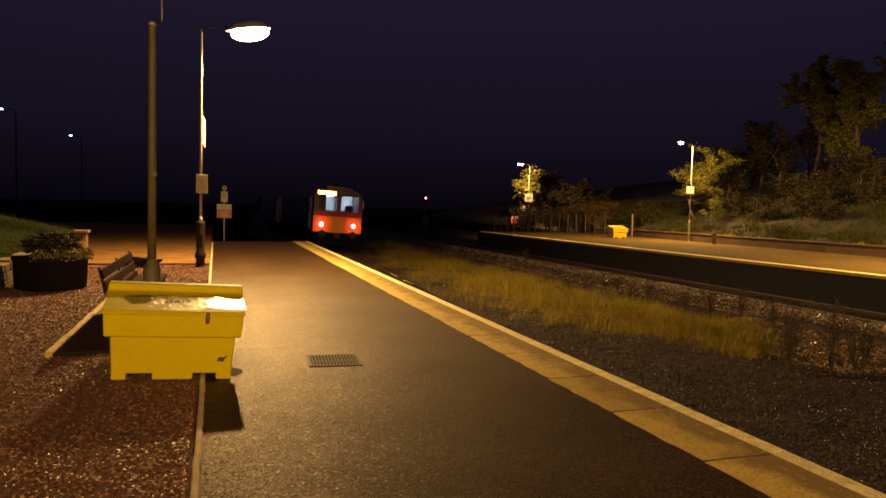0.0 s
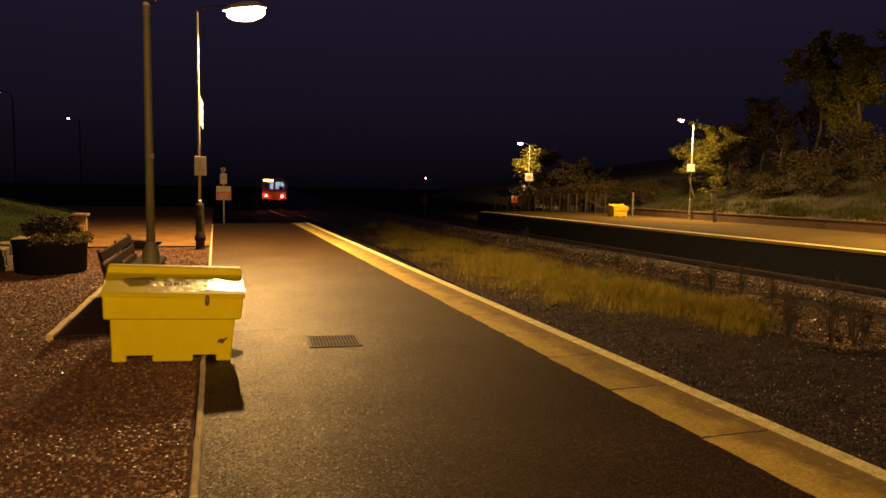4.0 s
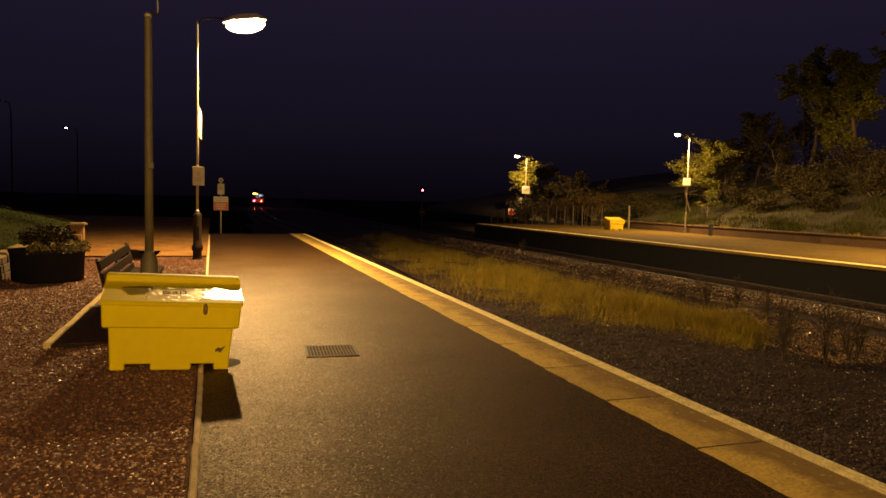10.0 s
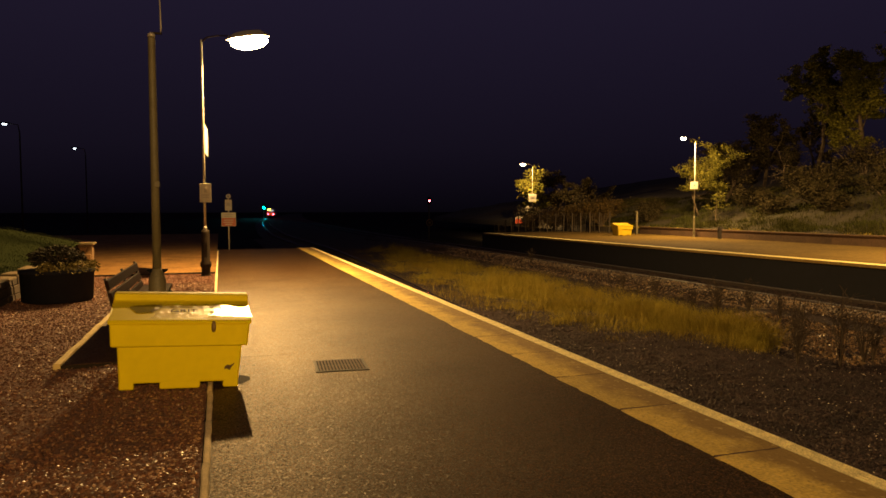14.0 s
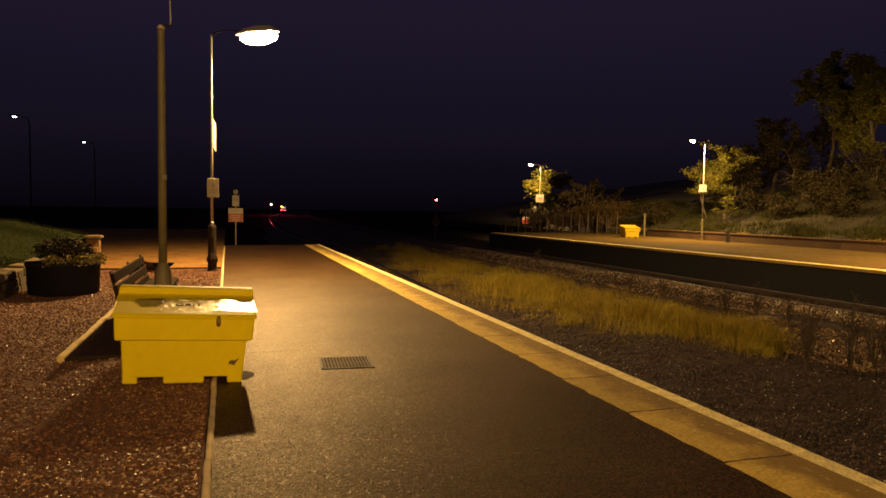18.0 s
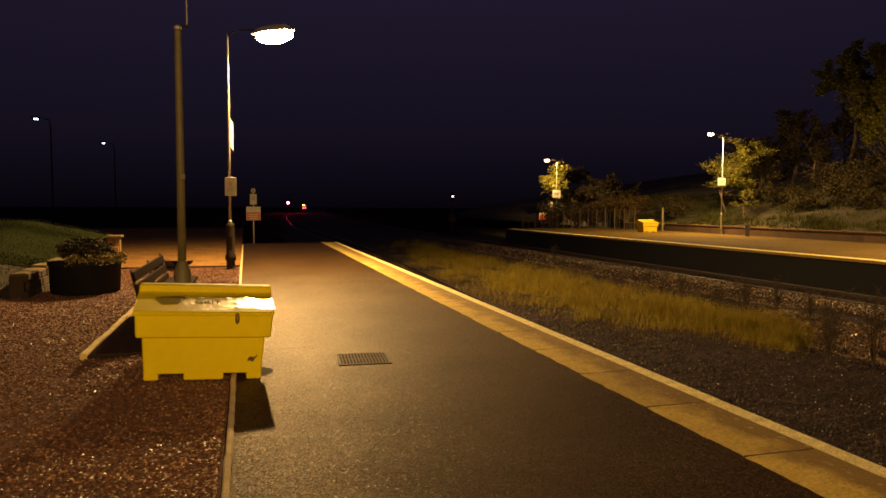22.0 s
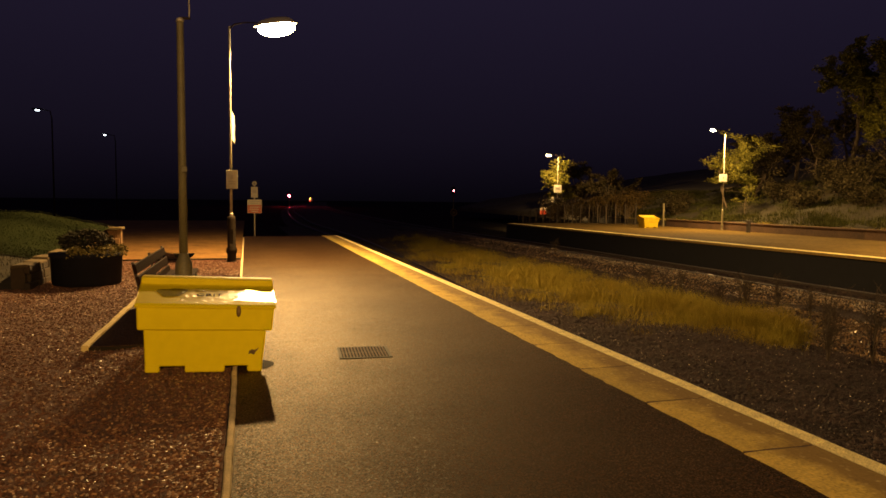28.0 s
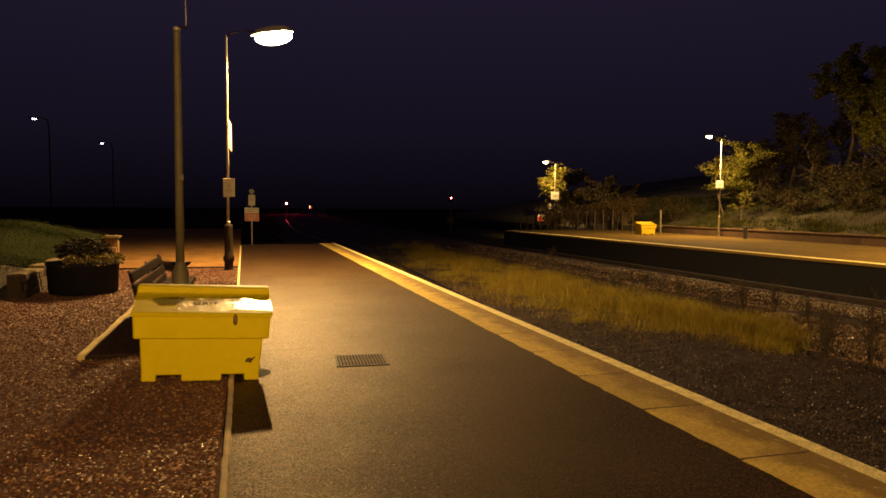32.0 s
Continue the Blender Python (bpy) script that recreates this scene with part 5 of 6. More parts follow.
# ================= bench =================
def bench():
    b = thing("bench", pose(-1.10, 10.02, 0.022), "dark wooden slatted bench standing in the asphalt bay", "bench")
    h = 1.45
    for k, z in enumerate((0.74, 0.60, 0.465)):
        part("back_slat", boxed(-0.018, -h, -0.056, 0.018, h, 0.056, 0.006), M["bench_wood"], b, m=pose(-0.02 + 0.035 * k, 0, z, 0, -14))
    for k in range(4):
        part("seat_slat", boxed(-0.050, -h, -0.018, 0.050, h, 0.018, 0.005), M["bench_wood"], b, m=pose(0.12 + 0.105 * k, 0, 0.43 + 0.006 * k))
    for y in (-1.40, 0.0, 1.40):
        bm = tube(bmesh.new(), [(0.05, y, 0), (0.06, y, 0.4), (0.02, y, 0.52), (-0.05, y, 0.82)], [0.024, 0.022, 0.02, 0.018], 8)
        tube(bm, [(0.46, y, 0), (0.44, y, 0.40)], [0.024, 0.022], 8)
        tube(bm, [(0.05, y, 0.395), (0.46, y, 0.41)], [0.02, 0.02], 8)
        part("end_frame", bm, M["iron"], b, "dark iron bench frame")


bench()


# ================= planter =================
def planter():
    rng = np.random.default_rng(31)
    p = thing("planter", pose(-2.695, 13.9, 0.0) @ Matrix.Diagonal((0.95, 0.95, 1, 1)), "round black half-barrel planter with a shrub and pale flowers", "planter")
    bm = lathe(bmesh.new(), [(0.56, 0.0), (0.60, 0.02), (0.625, 0.5), (0.645, 0.51), (0.645, 0.565), (0.60, 0.57), (0.58, 0.5), (0.3, 0.49)], 36)
    part("tub", bm, M["tub"], p, "black ribbed plastic tub")
    part("soil", lathe(bmesh.new(), [(0.59, 0.50), (0.58, 0.53), (0.2, 0.55)], 24), M["soil"], p)
    bm = bmesh.new()
    for i in range(22):
        a, r = rng.uniform(0, 6.28), rng.uniform(0.1, 0.5)
        q = Vector((-0.08 + r * math.cos(a), r * math.sin(a) * 0.8, 0.98 - r * 0.5))
        tube(bm, [(0.2 * q.x, 0.2 * q.y, 0.52), tuple(q * 0.6 + Vector((0, 0, 0.28))), tuple(q)], [0.008, 0.006, 0.003], 5)
    part("stem", bm, M["bark"], p)
    n = 2600
    d = rng.normal(0, 1, (n, 3))
    d /= np.linalg.norm(d, axis=1, keepdims=True)
    pts = d * rng.uniform(0.35, 1.0, (n, 1)) ** 0.5 * [0.48, 0.42, 0.24] + [0.0, 0.05, 0.76]
    ob = piece("shrub_leaves", leaves("shrub_leaves", pts, 0.06, rng, M["shrub"]), p, pose(0, 0, 0))
    tagged(ob, "dark dense shrub leaves")
    n = 800
    a = rng.uniform(-1.9, 0.8, n)
    r = rng.uniform(0.46, 0.72, n)
    pts = np.stack([r * np.cos(a), r * np.sin(a), 0.56 + 0.16 * rng.random(n) - 0.25 * np.maximum(r - 0.58, 0)], -1)
    ob = piece("flower_fringe", leaves("flower_fringe", pts, 0.05, rng, M["flower"], 0.9), p, pose(0, 0, 0))
    tagged(ob, "pale yellowish trailing flowers", kind="stuff")


planter()


# ================= signals and round speed sign =================
def near_signal():
    """A searchlight signal: one opening, behind which a slide carries a blank, a green and a red lens."""
    s = thing("signal", pose(17.04, 290.0, -1.25), "railway colour light signal on a steel post beside the line", "railway signal")
    part("post", tube(bmesh.new(), [(0, 0.3, 0), (0, 0.3, 4.9)], [0.09, 0.08], 8), M["steel"], s)
    bm = bmesh.new()
    zc = 4.21
    for i in range(24):
        a, b = 2 * math.pi * i / 24, 2 * math.pi * (i + 1) / 24
        ra, ro = 0.30, 0.62
        q = [bm.verts.new((r * math.cos(t), -0.10, zc + r * math.sin(t))) for r, t in ((ra, a), (ro, a), (ro, b), (ra, b))]
        bm.faces.new(q)
        q2 = [bm.verts.new((ra * math.cos(t), y, zc + ra * math.sin(t))) for t, y in ((a, -0.10), (b, -0.10), (b, -0.45), (a, -0.45))]
        if math.sin(a) > -0.5:
            bm.faces.new(q2)
    bmesh.ops.remove_doubles(bm, verts=bm.verts, dist=0.001)
    part("backboard", bm, M["black"], s, "round black backboard with a hood")
    part("housing", boxed(-0.36, 0.02, zc - 1.6, 0.36, 0.24, zc + 1.6, 0.02), M["black"], s)
    part("shield", boxed(-0.4, -0.095, zc + 0.42, 0.4, -0.06, zc + 1.6, 0.01), M["black"], s)
    part("shield", boxed(-0.4, -0.095, zc - 1.6, 0.4, -0.06, zc - 0.42, 0.01), M["black"], s)
    slide = part("lens_slide", boxed(-0.32, -0.045, -0.32, 0.32, -0.03, 0.32), M["black"], s, "sliding carrier of the coloured lenses", pose(0, 0, zc))
    for name, mm, dz in (("green_lens", "signal_green", 0.62), ("red_lens", "signal_red", -0.62)):
        d = lathe(bmesh.new(), [(0.28, 0), (0.27, 0.012), (0.15, 0.02)], 20)
        part(name, d, M[mm], slide, "glowing lens", pose(0, -0.05, dz, 90))
        part("lens_mount", boxed(-0.32, -0.045, dz - 0.30, 0.32, -0.03, dz + 0.30), M["black"], slide)
    return slide, zc


SLIDE, SLIDE_Z = near_signal()


def far_signal():
    s = thing("signal", pose(18.78, 62.0, -1.25), "small red railway signal on a slim post", "railway signal")
    part("post", tube(bmesh.new(), [(0, 0.12, 0), (0, 0.12, 4.2)], [0.06, 0.055], 8), M["iron"], s)
    part("head", boxed(-0.17, -0.02, 3.45, 0.17, 0.14, 4.1, 0.02), M["black"], s)
    part("lens", lathe(bmesh.new(), [(0.085, 0), (0.08, 0.015), (0.04, 0.025)], 16), M["signal_red_far"], s, "glowing red lens", pose(0, -0.02, 3.78, 90))
    bm = bmesh.new()
    for i in range(12):
        a, b = math.pi * i / 12, math.pi * (i + 1) / 12
        bm.faces.new([bm.verts.new((0.11 * math.cos(t), y, 3.78 + 0.11 * math.sin(t))) for t, y in ((a, -0.02), (b, -0.02), (b, -0.2), (a, -0.2))])
    part("hood", bm, M["black"], s)
    d = thing("speed_sign", pose(18.78, 61.95, 0.49), "round dim speed restriction sign on the signal post", "speed sign")
    part("disc", lathe(bmesh.new(), [(0.33, 0), (0.33, 0.02)], 24), M["low_brick"], d, "dim grey disc", pose(0, 0, 0, 90))
    part("face", lathe(bmesh.new(), [(0.26, 0.019), (0.26, 0.026)], 24), M["black"], d, "darker face", pose(0, 0, 0, 90))
    part("writing_bar", boxed(-0.12, -0.034, -0.1, 0.12, -0.024, 0.1), M["low_brick"], d)
    part("clip", boxed(-0.04, -0.001, -0.05, 0.04, 0.12, 0.05), M["iron"], d)


far_signal()


# ================= street lamps far off =================
def street_lamp(x, y, h, turn, label):
    s = thing("street_lamp", pose(x, y, -1.3, 0, 0, turn), label, "street lamp", "far street lamps")
    part("column", tube(bmesh.new(), [(0, 0, 0), (0, 0, h + 0.6), (-0.1, 0, h + 1.2), (-0.7, 0, h + 1.3)], [0.07, 0.05, 0.04, 0.03], 8), M["post_dark"], s)
    part("head", boxed(-1.35, -0.13, h + 1.27, -0.65, 0.13, h + 1.38, 0.03), M["black"], s)
    part("lamp_panel", boxed(-1.12, -0.10, h + 1.18, -0.86, 0.10, h + 1.268), M["street_white"], s, "cold white lit panel")


street_lamp(-14.25, 60, 8.25, 0, "tall street lamp with a small cold white light")
street_lamp(-13.1, 80, 8.15, 10, "tall street lamp with a small cold white light")


# ================= fence, trees, bushes =================
def fence_at(y):
    """Line of the fence and the ground under it, which falls beyond the platform end."""
    return 26.4 - 0.16 * (y - 43), float(np.interp(y, [43, 47, 52, 58.2], [0.0, -0.05, -0.10, -0.85]))


def fence():
    f = thing("wire_fence", pose(0, 0, 0), "dim post and wire fence behind the far platform", "fence")
    po = mesh_of("post", boxed(-0.045, -0.045, -0.2, 0.045, 0.045, 1.48, 0.01), M["fence_grey"])
    st = mesh_of("stake", boxed(-0.014, -0.014, -0.1, 0.014, 0.014, 1.36, 0.003), M["fence_grey"])
    y = 43.0
    while y < 58.3:
        for k in range(4):
            x, g = fence_at(y + 0.26 * k)
            piece("stake" if k else "post", st if k else po, f, pose(x, y + 0.26 * k, g, random.uniform(-1, 1), random.uniform(-1.5, 1.5), -9))
        y += 1.05
    for h in (0.25, 0.55, 0.85, 1.15, 1.40):
        ys = [43 + 0.8 * k for k in range(20)]
        part("wire", tube(bmesh.new(), [(fence_at(q)[0] + 0.03, q, fence_at(q)[1] + h) for q in ys], [0.006] * 20, 5), M["fence_grey"], f, "thin fence wire")


fence()
mp = thing("marker_post", pose(26.6, 39.9, 0.0), "tall pale square post beside the far grit bin", "post")
part("shaft", boxed(-0.055, -0.055, 0, 0.055, 0.055, 1.52, 0.01), M["pole_brown"], mp)
part("cap", boxed(-0.066, -0.066, 1.52, 0.066, 0.066, 1.56, 0.012), M["pole_brown"], mp)
bp = thing("litter_post", pose(26.65, 31.9, 0.0), "short dark post by the low wall", "post")
part("shaft", boxed(-0.09, -0.09, 0, 0.09, 0.09, 0.62, 0.02), M["iron"], bp)
part("cap", boxed(-0.11, -0.11, 0.62, 0.11, 0.11, 0.68, 0.02), M["iron"], bp)


def tree(x, y, z, height, spread, seed, label, leaf, n_leaf, size=0.13, trunk_r=0.09, lean=(0, 0), low=0.3):
    """A tapered trunk that forks into limbs and twigs, with leaves clustered at the twigs."""
    rng = np.random.default_rng(seed)
    t = thing("tree", pose(x, y, z), label, "tree", "trees on the bank")
    bm = bmesh.new()
    tips = []

    def grow(p, d, length, r, depth):
        k = 4
        pts, rad = [p], [r]
        for i in range(k):
            d = (d + Vector(rng.normal(0, 0.16, 3)) + Vector((0, 0, 0.05))).normalized()
            p = p + d * (length / k)
            pts.append(p)
            rad.append(r * (1 - 0.45 * (i + 1) / k))
            if depth >= 2:
                tips.append(p)
        tube(bm, pts, rad, 6 if depth else 9, caps=False)
        if depth < 3:
            for i in range(3 if depth else 6):
                s = pts[-1] if i == 0 else pts[rng.integers(1, k + 1)] if depth else pts[rng.integers(2, k + 1)]
                e = (d * 0.5 + Vector(rng.normal(0, 0.62, 3)) * (1.0 + spread * 0.12) + Vector((0, 0, 0.18))).normalized()
                grow(s, e, length * rng.uniform(0.5, 0.72), rad[-1] * 0.62, depth + 1)

    grow(Vector((0, 0, -0.1)), Vector((0, 0, 1)), height * 0.5, trunk_r, 0)
    tp = np.array([tuple(p) for p in tips])
    # sway the whole tree so that its crown sits over the foot at the wanted size
    mx, my = (tp[:, 0].min() + tp[:, 0].max()) / 2 - lean[0], (tp[:, 1].min() + tp[:, 1].max()) / 2 - lean[1]
    zt = tp[:, 2].max()
    fx, fy, fz = 2 * spread / np.ptp(tp[:, 0]), 2 * spread / np.ptp(tp[:, 1]), height / zt

    def swayed(x, y, z):
        w = min(max(z / zt, 0), 1)
        g = 1 - min(1, w / 0.3)
        return (x - mx * w) * (fx + (1 - fx) * g), (y - my * w) * (fy + (1 - fy) * g), z * fz

    for vert in bm.verts:
        vert.co = swayed(*vert.co)
    tp = np.array([swayed(*p) for p in tp])
    part("trunk", bm, M["bark"], t, "grey-brown trunk and limbs")
    pts = tp[rng.integers(0, len(tp), n_leaf)] + rng.normal(0, 0.13, (n_leaf, 3)) * [1.2, 1.2, 0.7]
    pts = pts[pts[:, 2] > height * low]
    c = piece("crown", leaves("crown", pts, size, rng, leaf), t, pose(0, 0, 0))
    tagged(c, "uneven crown of small leaves")
    return t


def bush(x, y, z, r, h, seed, label, leaf, n_leaf=2600, size=0.12):
    rng = np.random.default_rng(seed)
    b = thing("bush", pose(x, y, z), label, "bush", "bushes on the bank")
    bm = bmesh.new()
    tips = []
    for i in range(16):
        a, q = rng.uniform(0, 6.28), rng.uniform(0.2, 1) * r
        e = Vector((q * math.cos(a), q * math.sin(a), h * rng.uniform(0.55, 1.05)))
        mid = e * 0.5 + Vector(rng.normal(0, 0.1, 3))
        tube(bm, [(0.1 * e.x, 0.1 * e.y, -0.1), tuple(mid), tuple(e)], [0.03, 0.02, 0.008], 5, caps=False)
        tips += [np.array(mid * (1 - s) + e * s) for s in np.linspace(0, 1, 6)]
    part("stem", bm, M["bark"], b)
    tp = np.array(tips)
    pts = tp[rng.integers(0, len(tp), n_leaf)] + rng.normal(0, 0.22, (n_leaf, 3)) * [r / 1.2, r / 1.2, 0.8]
    pts = pts[pts[:, 2] > 0.0]
    c = piece("foliage", leaves("foliage", pts, size, rng, leaf), b, pose(0, 0, 0))
    tagged(c, "loose leafy foliage")


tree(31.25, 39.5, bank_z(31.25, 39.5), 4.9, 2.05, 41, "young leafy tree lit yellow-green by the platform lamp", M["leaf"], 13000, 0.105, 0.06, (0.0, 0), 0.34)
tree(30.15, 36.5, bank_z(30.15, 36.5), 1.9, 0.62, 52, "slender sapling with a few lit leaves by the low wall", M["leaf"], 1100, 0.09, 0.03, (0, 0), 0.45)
tree(34.3, 40.5, bank_z(34.3, 40.5), 4.6, 1.6, 42, "thin tree on the bank with sparse dim leaves", M["leaf_dim"], 2600, 0.14, 0.10, (0.1, 0), 0.35)
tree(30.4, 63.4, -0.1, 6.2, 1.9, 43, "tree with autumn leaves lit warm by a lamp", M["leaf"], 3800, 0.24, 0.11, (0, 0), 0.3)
tree(33.6, 65.5, 0.2, 5.6, 2.6, 44, "dim leafy tree behind the fence", M["leaf_dim"], 7000, 0.2, 0.12, (0, 0), 0.2)
tree(37.4, 66.0, 0.4, 4.6, 2.4, 50, "dim leafy tree behind the fence", M["leaf_dim"], 6000, 0.2, 0.12, (0, 0), 0.2)
tree(37.2, 43.0, bank_z(37.2, 43.0), 3.4, 1.5, 45, "bare thin tree on the dark bank", M["leaf_dim"], 700, 0.12, 0.09, (0.3, 0), 0.4)
tree(39.0, 40.0, bank_z(39.0, 40.0), 3.2, 1.5, 46, "bare thin tree on the dark bank", M["leaf_dim"], 700, 0.12, 0.08, (-0.3, 0), 0.4)
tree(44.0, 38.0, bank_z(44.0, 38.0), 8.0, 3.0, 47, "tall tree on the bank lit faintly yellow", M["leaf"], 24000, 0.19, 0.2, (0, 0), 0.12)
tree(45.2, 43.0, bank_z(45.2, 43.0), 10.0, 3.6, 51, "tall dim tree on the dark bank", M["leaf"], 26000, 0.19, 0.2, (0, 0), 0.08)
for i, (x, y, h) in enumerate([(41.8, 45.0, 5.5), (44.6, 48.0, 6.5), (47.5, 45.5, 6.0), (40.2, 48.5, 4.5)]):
    tree(x, y, bank_z(x, y), h, 2.6, 90 + i, "dim leafy tree in the scrub on the bank", M["leaf_dim"], 7000, 0.19, 0.12, (0, 0), 0.05)
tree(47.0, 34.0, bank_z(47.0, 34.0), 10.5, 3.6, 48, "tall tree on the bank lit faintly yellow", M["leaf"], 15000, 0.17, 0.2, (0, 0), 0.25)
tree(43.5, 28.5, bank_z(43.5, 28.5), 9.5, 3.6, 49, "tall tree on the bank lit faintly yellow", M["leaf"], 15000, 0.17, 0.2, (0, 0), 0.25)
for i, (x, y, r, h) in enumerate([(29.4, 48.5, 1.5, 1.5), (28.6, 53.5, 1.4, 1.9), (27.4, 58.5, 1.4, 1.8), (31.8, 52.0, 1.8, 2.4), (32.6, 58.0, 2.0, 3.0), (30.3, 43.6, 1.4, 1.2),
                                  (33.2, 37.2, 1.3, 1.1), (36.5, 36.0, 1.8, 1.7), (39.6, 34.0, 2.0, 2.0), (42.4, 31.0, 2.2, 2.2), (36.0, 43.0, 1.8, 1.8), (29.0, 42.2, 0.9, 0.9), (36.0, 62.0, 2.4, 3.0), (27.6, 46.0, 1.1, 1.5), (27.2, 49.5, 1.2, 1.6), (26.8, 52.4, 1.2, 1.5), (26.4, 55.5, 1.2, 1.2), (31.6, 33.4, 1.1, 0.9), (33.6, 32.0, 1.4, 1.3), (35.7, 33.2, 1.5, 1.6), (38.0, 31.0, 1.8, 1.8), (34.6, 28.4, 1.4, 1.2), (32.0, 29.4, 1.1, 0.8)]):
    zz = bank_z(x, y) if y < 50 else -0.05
    bush(x, y, zz, r, h, 60 + i, "straggling bush behind the fence, its leaves coloured as lit" if 44 < y < 56 else "straggling dark bush of the bank", M["hedge_lit"] if 44 < y < 56 else M["leaf_dim"], 2400, 0.13)


# ================= grass and weeds between the tracks =================
def six_foot_grass():
    rng = np.random.default_rng(17)
    ps, hs = [], []
    for _ in range(3300):
        y = 9.8 + 38 * rng.random() ** 1.5
        mid = float(np.interp(y, [9, 12, 15, 20, 30, 45], [11.2, 10.9, 10.2, 9.6, 10.0, 11.0]))
        half = float(np.interp(y, [9, 12, 15, 20, 30, 45], [0.4, 1.1, 2.0, 2.2, 2.2, 1.6]))
        x = mid + half * 0.62 * rng.normal()
        lush = noise.noise((x * 0.55, y * 0.42, 9)) + 0.4 * noise.noise((x * 1.7, y * 1.3, 2))
        if x > 12.6 or rng.random() < min(0.75, max(0.0, (y - 22) / 24)) or lush < rng.uniform(-0.75, 0.1) or x / y > 0.93 + 0.04 * rng.random():
            continue
        k = rng.integers(24, 66)
        h = rng.uniform(0.10, 0.50) * (1.15 if abs(x - mid) < half * 0.6 else 0.7) * (0.8 if y < 12 else 1) * (0.85 + 0.5 * lush)
        for _ in range(k):
            ps.append((x + rng.normal(0, 0.17), y + rng.normal(0, 0.17), -1.13))
            hs.append(h)
    tagged(new("trackside_grass", blades("trackside_grass", ps, hs, rng, M["grass"], 0.0028, 1.35)), "tall dry yellow-green grass between the tracks", "grass", kind="stuff")
    ps, hs = [], []
    for _ in range(110):
        y, x = 5.5 + 30 * rng.random() ** 1.4, rng.uniform(6.0, 9.0)
        for _ in range(rng.integers(4, 12)):
            ps.append((x + rng.normal(0, 0.09), y + rng.normal(0, 0.09), -1.12))
            hs.append(rng.uniform(0.03, 0.10))
    tagged(new("low_weeds", blades("low_weeds", ps, hs, rng, M["weed"], 0.008, 0.9)), "low brown weeds among the ballast", "weeds", kind="stuff")


def weed_plant(x, y, h, seed):
    rng = np.random.default_rng(seed)
    w = thing("weed", pose(x, y, -1.13), "tall dead branching weed among the ballast", "weed", "tall weeds")
    bm = bmesh.new()
    tips = []
    for i in range(9):
        top = Vector((rng.normal(0, 0.10) * h, rng.normal(0, 0.10) * h, h * rng.uniform(0.7, 1.0)))
        tube(bm, [(0, 0, 0), tuple(top * 0.5 + Vector(rng.normal(0, 0.02, 3))), tuple(top)], [0.012, 0.008, 0.004], 5, caps=False)
        for k in range(7):
            s = rng.uniform(0.3, 1.0)
            b = top * s
            e = b + Vector((rng.normal(0, 0.13), rng.normal(0, 0.13), rng.uniform(0.05, 0.22))) * h
            tube(bm, [tuple(b), tuple(e)], [0.006, 0.003], 4, caps=False)
            tips.append(np.array(e))
            tips.append(np.array((b + e) / 2))
    part("stem", bm, M["weed"], w)
    tp = np.array(tips)
    pts = tp[rng.integers(0, len(tp), 190)] + rng.normal(0, 0.035, (190, 3))
    tagged(piece("seed_head", leaves("seed_head", pts, 0.022, rng, M["weed"]), w, pose(0, 0, 0)), kind="stuff")


six_foot_grass()
for i, (x, y, h) in enumerate([(10.33, 9.19, 1.4), (9.95, 9.76, 1.25), (11.0, 9.3, 1.1), (11.53, 13.83, 1.1), (10.75, 10.5, 0.85), (9.7, 9.5, 0.8), (11.9, 14.3, 0.9), (11.6, 14.8, 0.7), (12.4, 17.5, 0.8), (12.7, 13.0, 0.8), (13.2, 14.6, 0.9), (14.9, 31.5, 0.9), (12.9, 20.0, 0.7), (11.2, 9.3, 0.7)]):
    weed_plant(x, y, h, 200 + i)


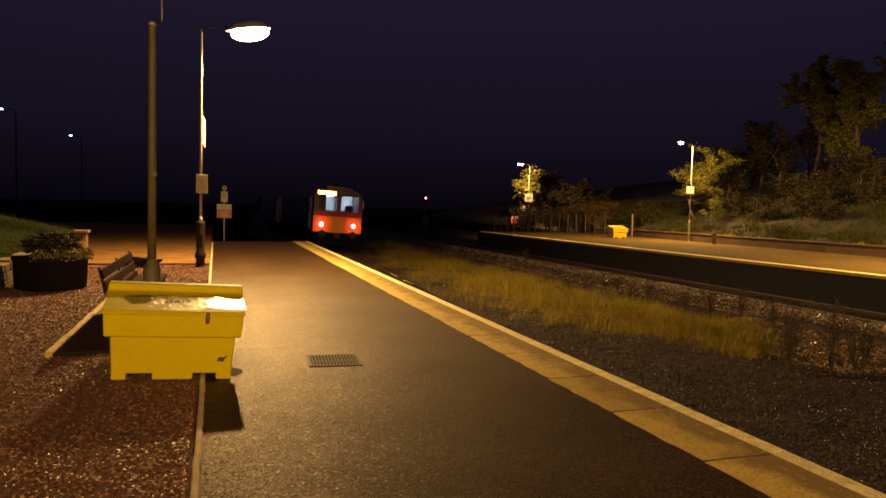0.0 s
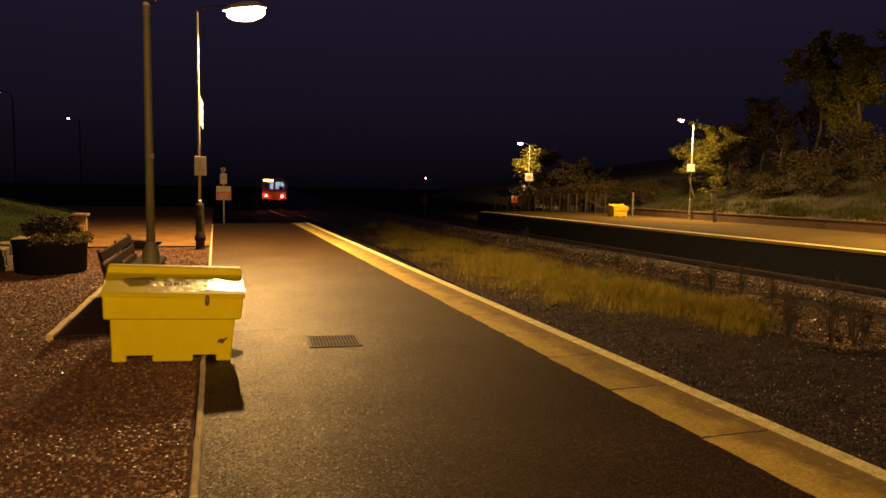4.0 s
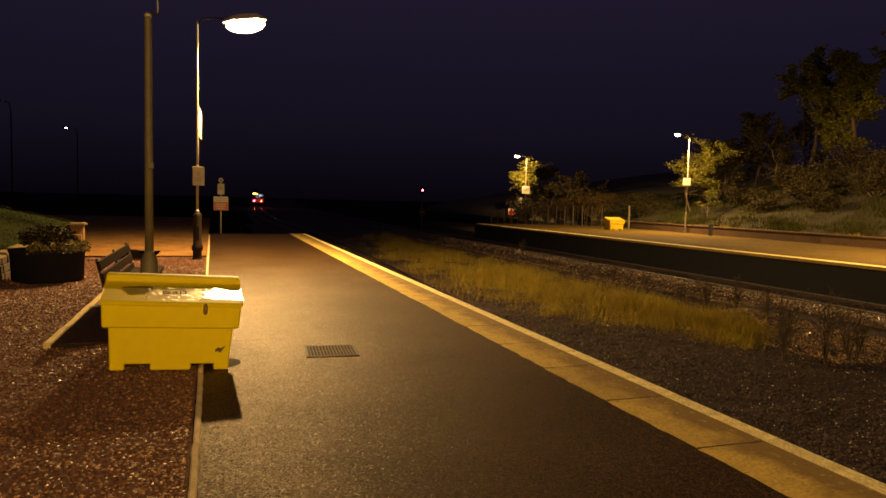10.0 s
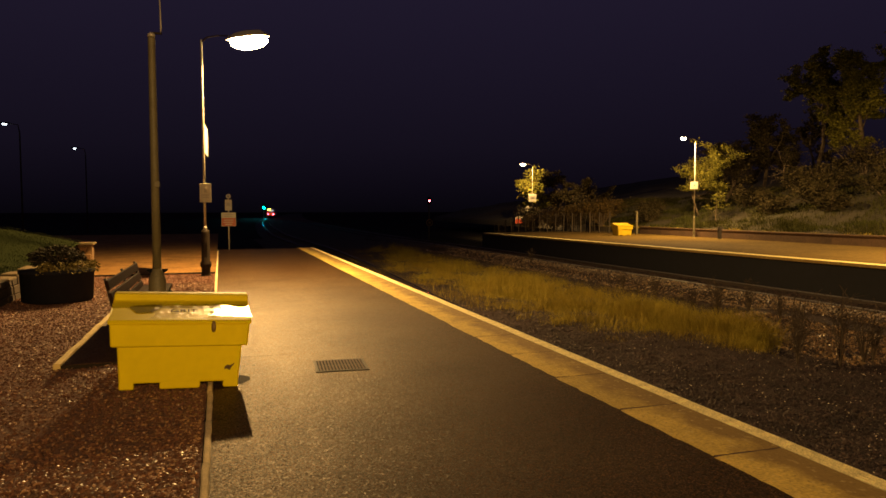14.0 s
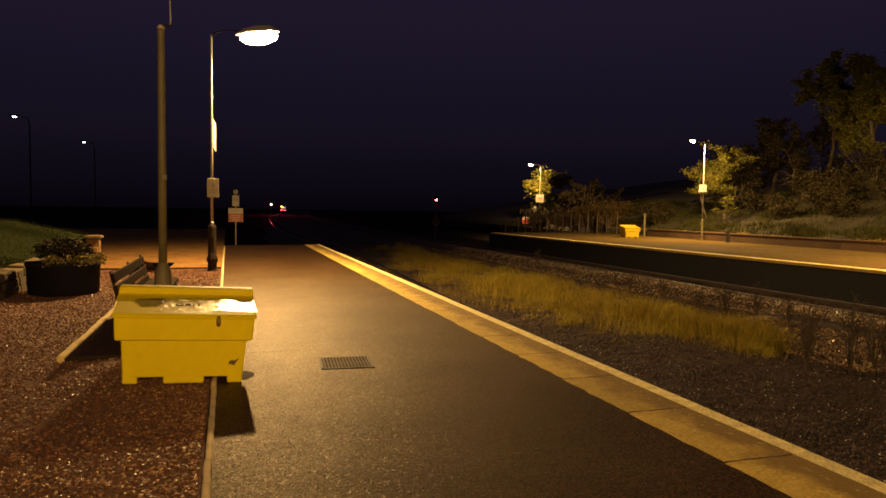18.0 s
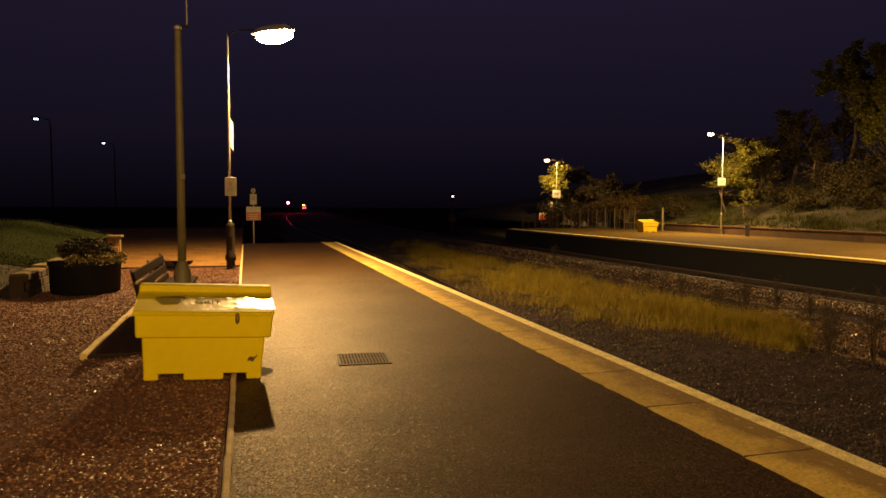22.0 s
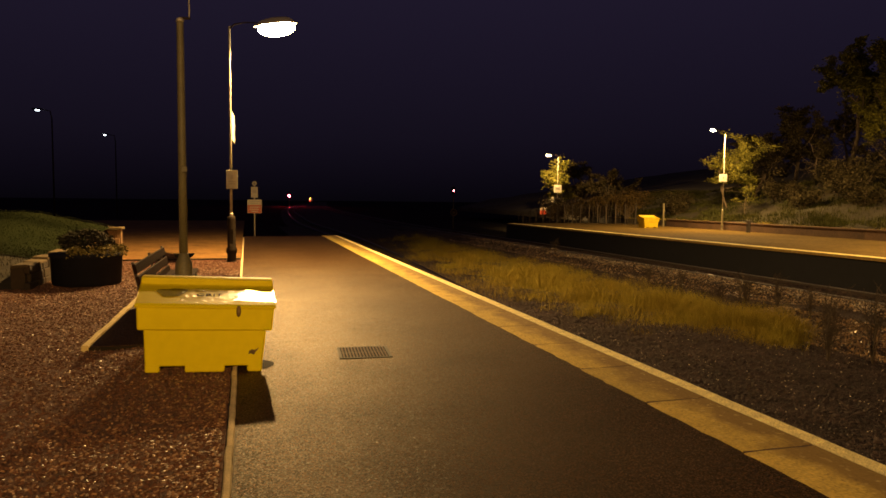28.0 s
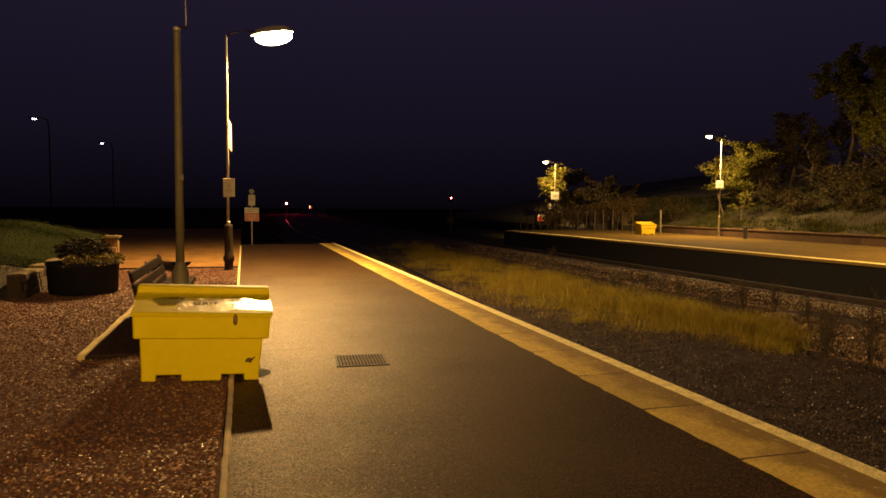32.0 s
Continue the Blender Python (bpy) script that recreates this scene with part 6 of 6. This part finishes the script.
# ================= train =================
def train_car(lit):
    """One railcar; its origin is at rail level under the rear end, and it points along +y."""
    c = thing("train_car", pose(track_x(43), 43, RAIL_Z), "departing railcar with red tail lamps and an amber display" if lit else "dark leading railcar of the departing train", "railcar", "train")
    W, L, F, R = 1.36, 22.8, 1.21, 3.76
    # shell: lower side, roof and floor
    prof = [(-W, F - 0.15), (-W, 2.1), (-W * 0.985, 2.9), (-W * 0.9, 3.28), (-W * 0.62, 3.60), (0, R), (W * 0.62, 3.60), (W * 0.9, 3.28), (W * 0.985, 2.9), (W, 2.1), (W, F - 0.15)]
    bm = bmesh.new()
    a = [bm.verts.new((x, 0.06, z)) for x, z in prof]
    b = [bm.verts.new((x, L, z)) for x, z in prof]
    for i in range(len(prof) - 1):
        bm.faces.new((a[i], b[i], b[i + 1], a[i + 1])).smooth = True
    bm.faces.new((a[0], a[-1], b[-1], b[0]))
    bm.faces.new(b)
    part("body_shell", bm, M["train_body"], c, "dark painted body sides and roof")
    # rear end: panels round two windows and a middle door
    wins = [(-1.10, -0.08), (0.14, 1.14)]
    for x0, x1, z0, z1, mm in ((-W, W, F - 0.15, 1.96, "train_yellow"), (-W, W, 1.96, 2.27, "train_band"), (-W * 0.95, W * 0.95, 3.12, 3.29, "train_body"), (-W * 0.8, W * 0.8, 3.29, 3.48, "train_body"),
                                (-W * 0.55, W * 0.55, 3.48, 3.64, "train_body"), (-W, -1.10, 2.27, 3.12, "train_body"), (-0.08, 0.14, 2.27, 3.12, "train_body"), (1.14, W, 2.27, 3.12, "train_body")):
        part("end_panel", boxed(x0, -0.02, z0, x1, 0.08, z1, 0.012), M[mm], c, "yellow end panel" if mm == "train_yellow" else "")
    for x0, x1 in wins:
        g = part("window_pane", boxed(x0, 0.02, 2.27, x1, 0.035, 3.12), M["glass"], c)
        g.visible_shadow = False
    part("obstacle_guard", boxed(-1.15, 0.1, 0.35, 1.15, 0.25, 0.9, 0.03), M["black"], c)
    part("coupler", boxed(-0.16, -0.35, 0.75, 0.16, 0.3, 1.05, 0.04), M["iron"], c)
    for sx in (-1, 1):
        part("buffer", tube(bmesh.new(), [(sx * 0.86, -0.3, 0.98), (sx * 0.86, -0.28, 0.98), (sx * 0.86, 0.1, 0.98)], [0.2, 0.1, 0.1], 12), M["iron"], c)
        hp = lathe(bmesh.new(), [(0.17, 0), (0.17, 0.03), (0.15, 0.04)], 18)
        h = part("lamp_cluster", hp, M["black"], c, "", pose(sx * 0.90, -0.02, 1.48, 90))
        if lit:
            lens = bmesh.new()
            bmesh.ops.create_uvsphere(lens, u_segments=14, v_segments=8, radius=0.12)
            part("tail_lamp", lens, M["tail_red"], h, "glowing red tail lamp", pose(0, 0, 0.06))
    # side windows, doors, underframe and bogies
    for sx in (-1, 1):
        for k in range(7):
            y = 2.6 + 2.65 * k
            part("side_window", boxed(sx * (W - 0.006), y, 1.95, sx * (W + 0.006), y + 1.7, 2.75), M["dark_glass"], c)
        for y in (1.1, 20.6):
            part("door_leaf", boxed(sx * (W - 0.01), y, F, sx * (W + 0.012), y + 0.9, 2.95, 0.01), M["train_white"], c)
    part("underframe", boxed(-1.1, 3.6, 0.45, 1.1, 18.5, 0.92, 0.03), M["black"], c)
    wheel = mesh_of("wheelset", tube(tube(tube(bmesh.new(), [(-0.80, 0, 0), (-0.67, 0, 0)], [0.42, 0.42], 18), [(0.67, 0, 0), (0.80, 0, 0)], [0.42, 0.42], 18), [(-0.7, 0, 0), (0.7, 0, 0)], [0.07, 0.07], 8), M["rust"])
    for y in (2.4, 19.6):
        bg = part("bogie", boxed(-1.05, y - 1.5, 0.32, 1.05, y + 1.5, 0.55, 0.03), M["black"], c)
        for d in (-1.05, 1.05):
            piece("wheelset", wheel, bg, pose(0, y + d, 0.42))
    # saloon seen through the rear windows
    part("saloon_floor", boxed(-1.28, 0.1, 1.05, 1.28, 9.0, 1.12), M["train_seat"], c)
    part("saloon_ceiling", boxed(-1.15, 0.12, 3.26, 1.15, 9.0, 3.32), M["train_white"], c)
    for sx in (-1, 1):
        part("saloon_side", boxed(sx * 1.19, 0.12, 1.12, sx * 1.23, 9.0, 3.26), M["train_white"], c)
        if lit:
            part("ceiling_light", boxed(sx * 0.55 - 0.07, 2.3, 3.225, sx * 0.55 + 0.07, 8.8, 3.257), M["saloon_light"], c, "white ceiling light strip")
        for k in range(4):
            y = 3.2 + 1.4 * k
            part("seat", boxed(sx * 0.42, y, 1.12, sx * 1.17, y + 0.16, 2.3, 0.04), M["train_seat"], c)
    for x0, x1, tone in ((-1.19, -0.42, "train_body"), (0.06, 0.20, "train_white")):
        part("cab_bulkhead", boxed(x0, 1.9, 1.12, x1, 1.96, 3.26), M[tone], c)
    part("cab_seat", boxed(0.62, 1.3, 1.12, 1.08, 1.5, 2.62, 0.06), M["train_seat"], c, "high-backed dark cab seat")
    part("cab_bulkhead", boxed(1.10, 1.9, 1.12, 1.19, 1.96, 3.26), M["train_white"], c)
    part("saloon_end", boxed(-1.19, 8.95, 1.12, 1.19, 9.0, 3.26), M["train_white"], c)
    if lit:
        dp = part("destination_box", boxed(-1.20, -0.045, 3.14, -0.16, 0.0, 3.36, 0.012), M["black"], c, "black display box")
        for k in range(7):
            part("display_cell", boxed(-1.17 + 0.142 * k, -0.056, 3.165, -1.17 + 0.142 * k + 0.136, -0.046, 3.335), M["amber"], dp, "glowing amber display")
        part("wiper", boxed(0.62, -0.035, 2.2, 0.64, -0.021, 2.9), M["black"], c)
        part("side_mirror", boxed(W + 0.005, 0.15, 2.5, W + 0.12, 0.2, 2.95, 0.01), M["steel"], c)
    return c


REAR_CAR = train_car(True)
LEAD_CAR = train_car(False)

# rear end of the train along the line, by seconds
TRAIN_Y = [(0, 38.5), (0.5, 43.8), (1.5, 55.3), (2.5, 66.2), (3.5, 76.6), (4.75, 90.0), (6, 106.0), (7, 120.8), (8, 138.3), (9, 158.2), (10, 180.2), (11, 203.5), (12, 227.0), (13, 250.0), (14, 272.4),
           (15.5, 302.5), (17, 331.5), (18, 352.1), (19, 373.1), (21, 414.5), (23, 456), (25, 497.5), (26.5, 528.5), (28, 560), (30, 602), (32, 644)]


def car_pose(y):
    x0, x1 = track_x(y + 2.4), track_x(y + 19.6)
    a = math.atan2(x1 - x0, 17.2)
    return pose(x0 - 2.4 * math.sin(a), y, RAIL_Z - fall(y + 10), 0, float(np.interp(y, [38, 65, 110], [3.0, 2.4, 0.0])), -math.degrees(a))


def motions():
    walk(REAR_CAR, [(t, car_pose(y)) for t, y in TRAIN_Y])
    walk(LEAD_CAR, [(t, car_pose(y + 23.3)) for t, y in TRAIN_Y])
    up, mid, low = SLIDE_Z + 0.62, SLIDE_Z, SLIDE_Z - 0.62
    walk(SLIDE, [(t, pose(0, 0, z)) for t, z in ((0, mid), (12.1, mid), (12.2, low), (17.6, low), (17.75, up), (32, up))])


motions()
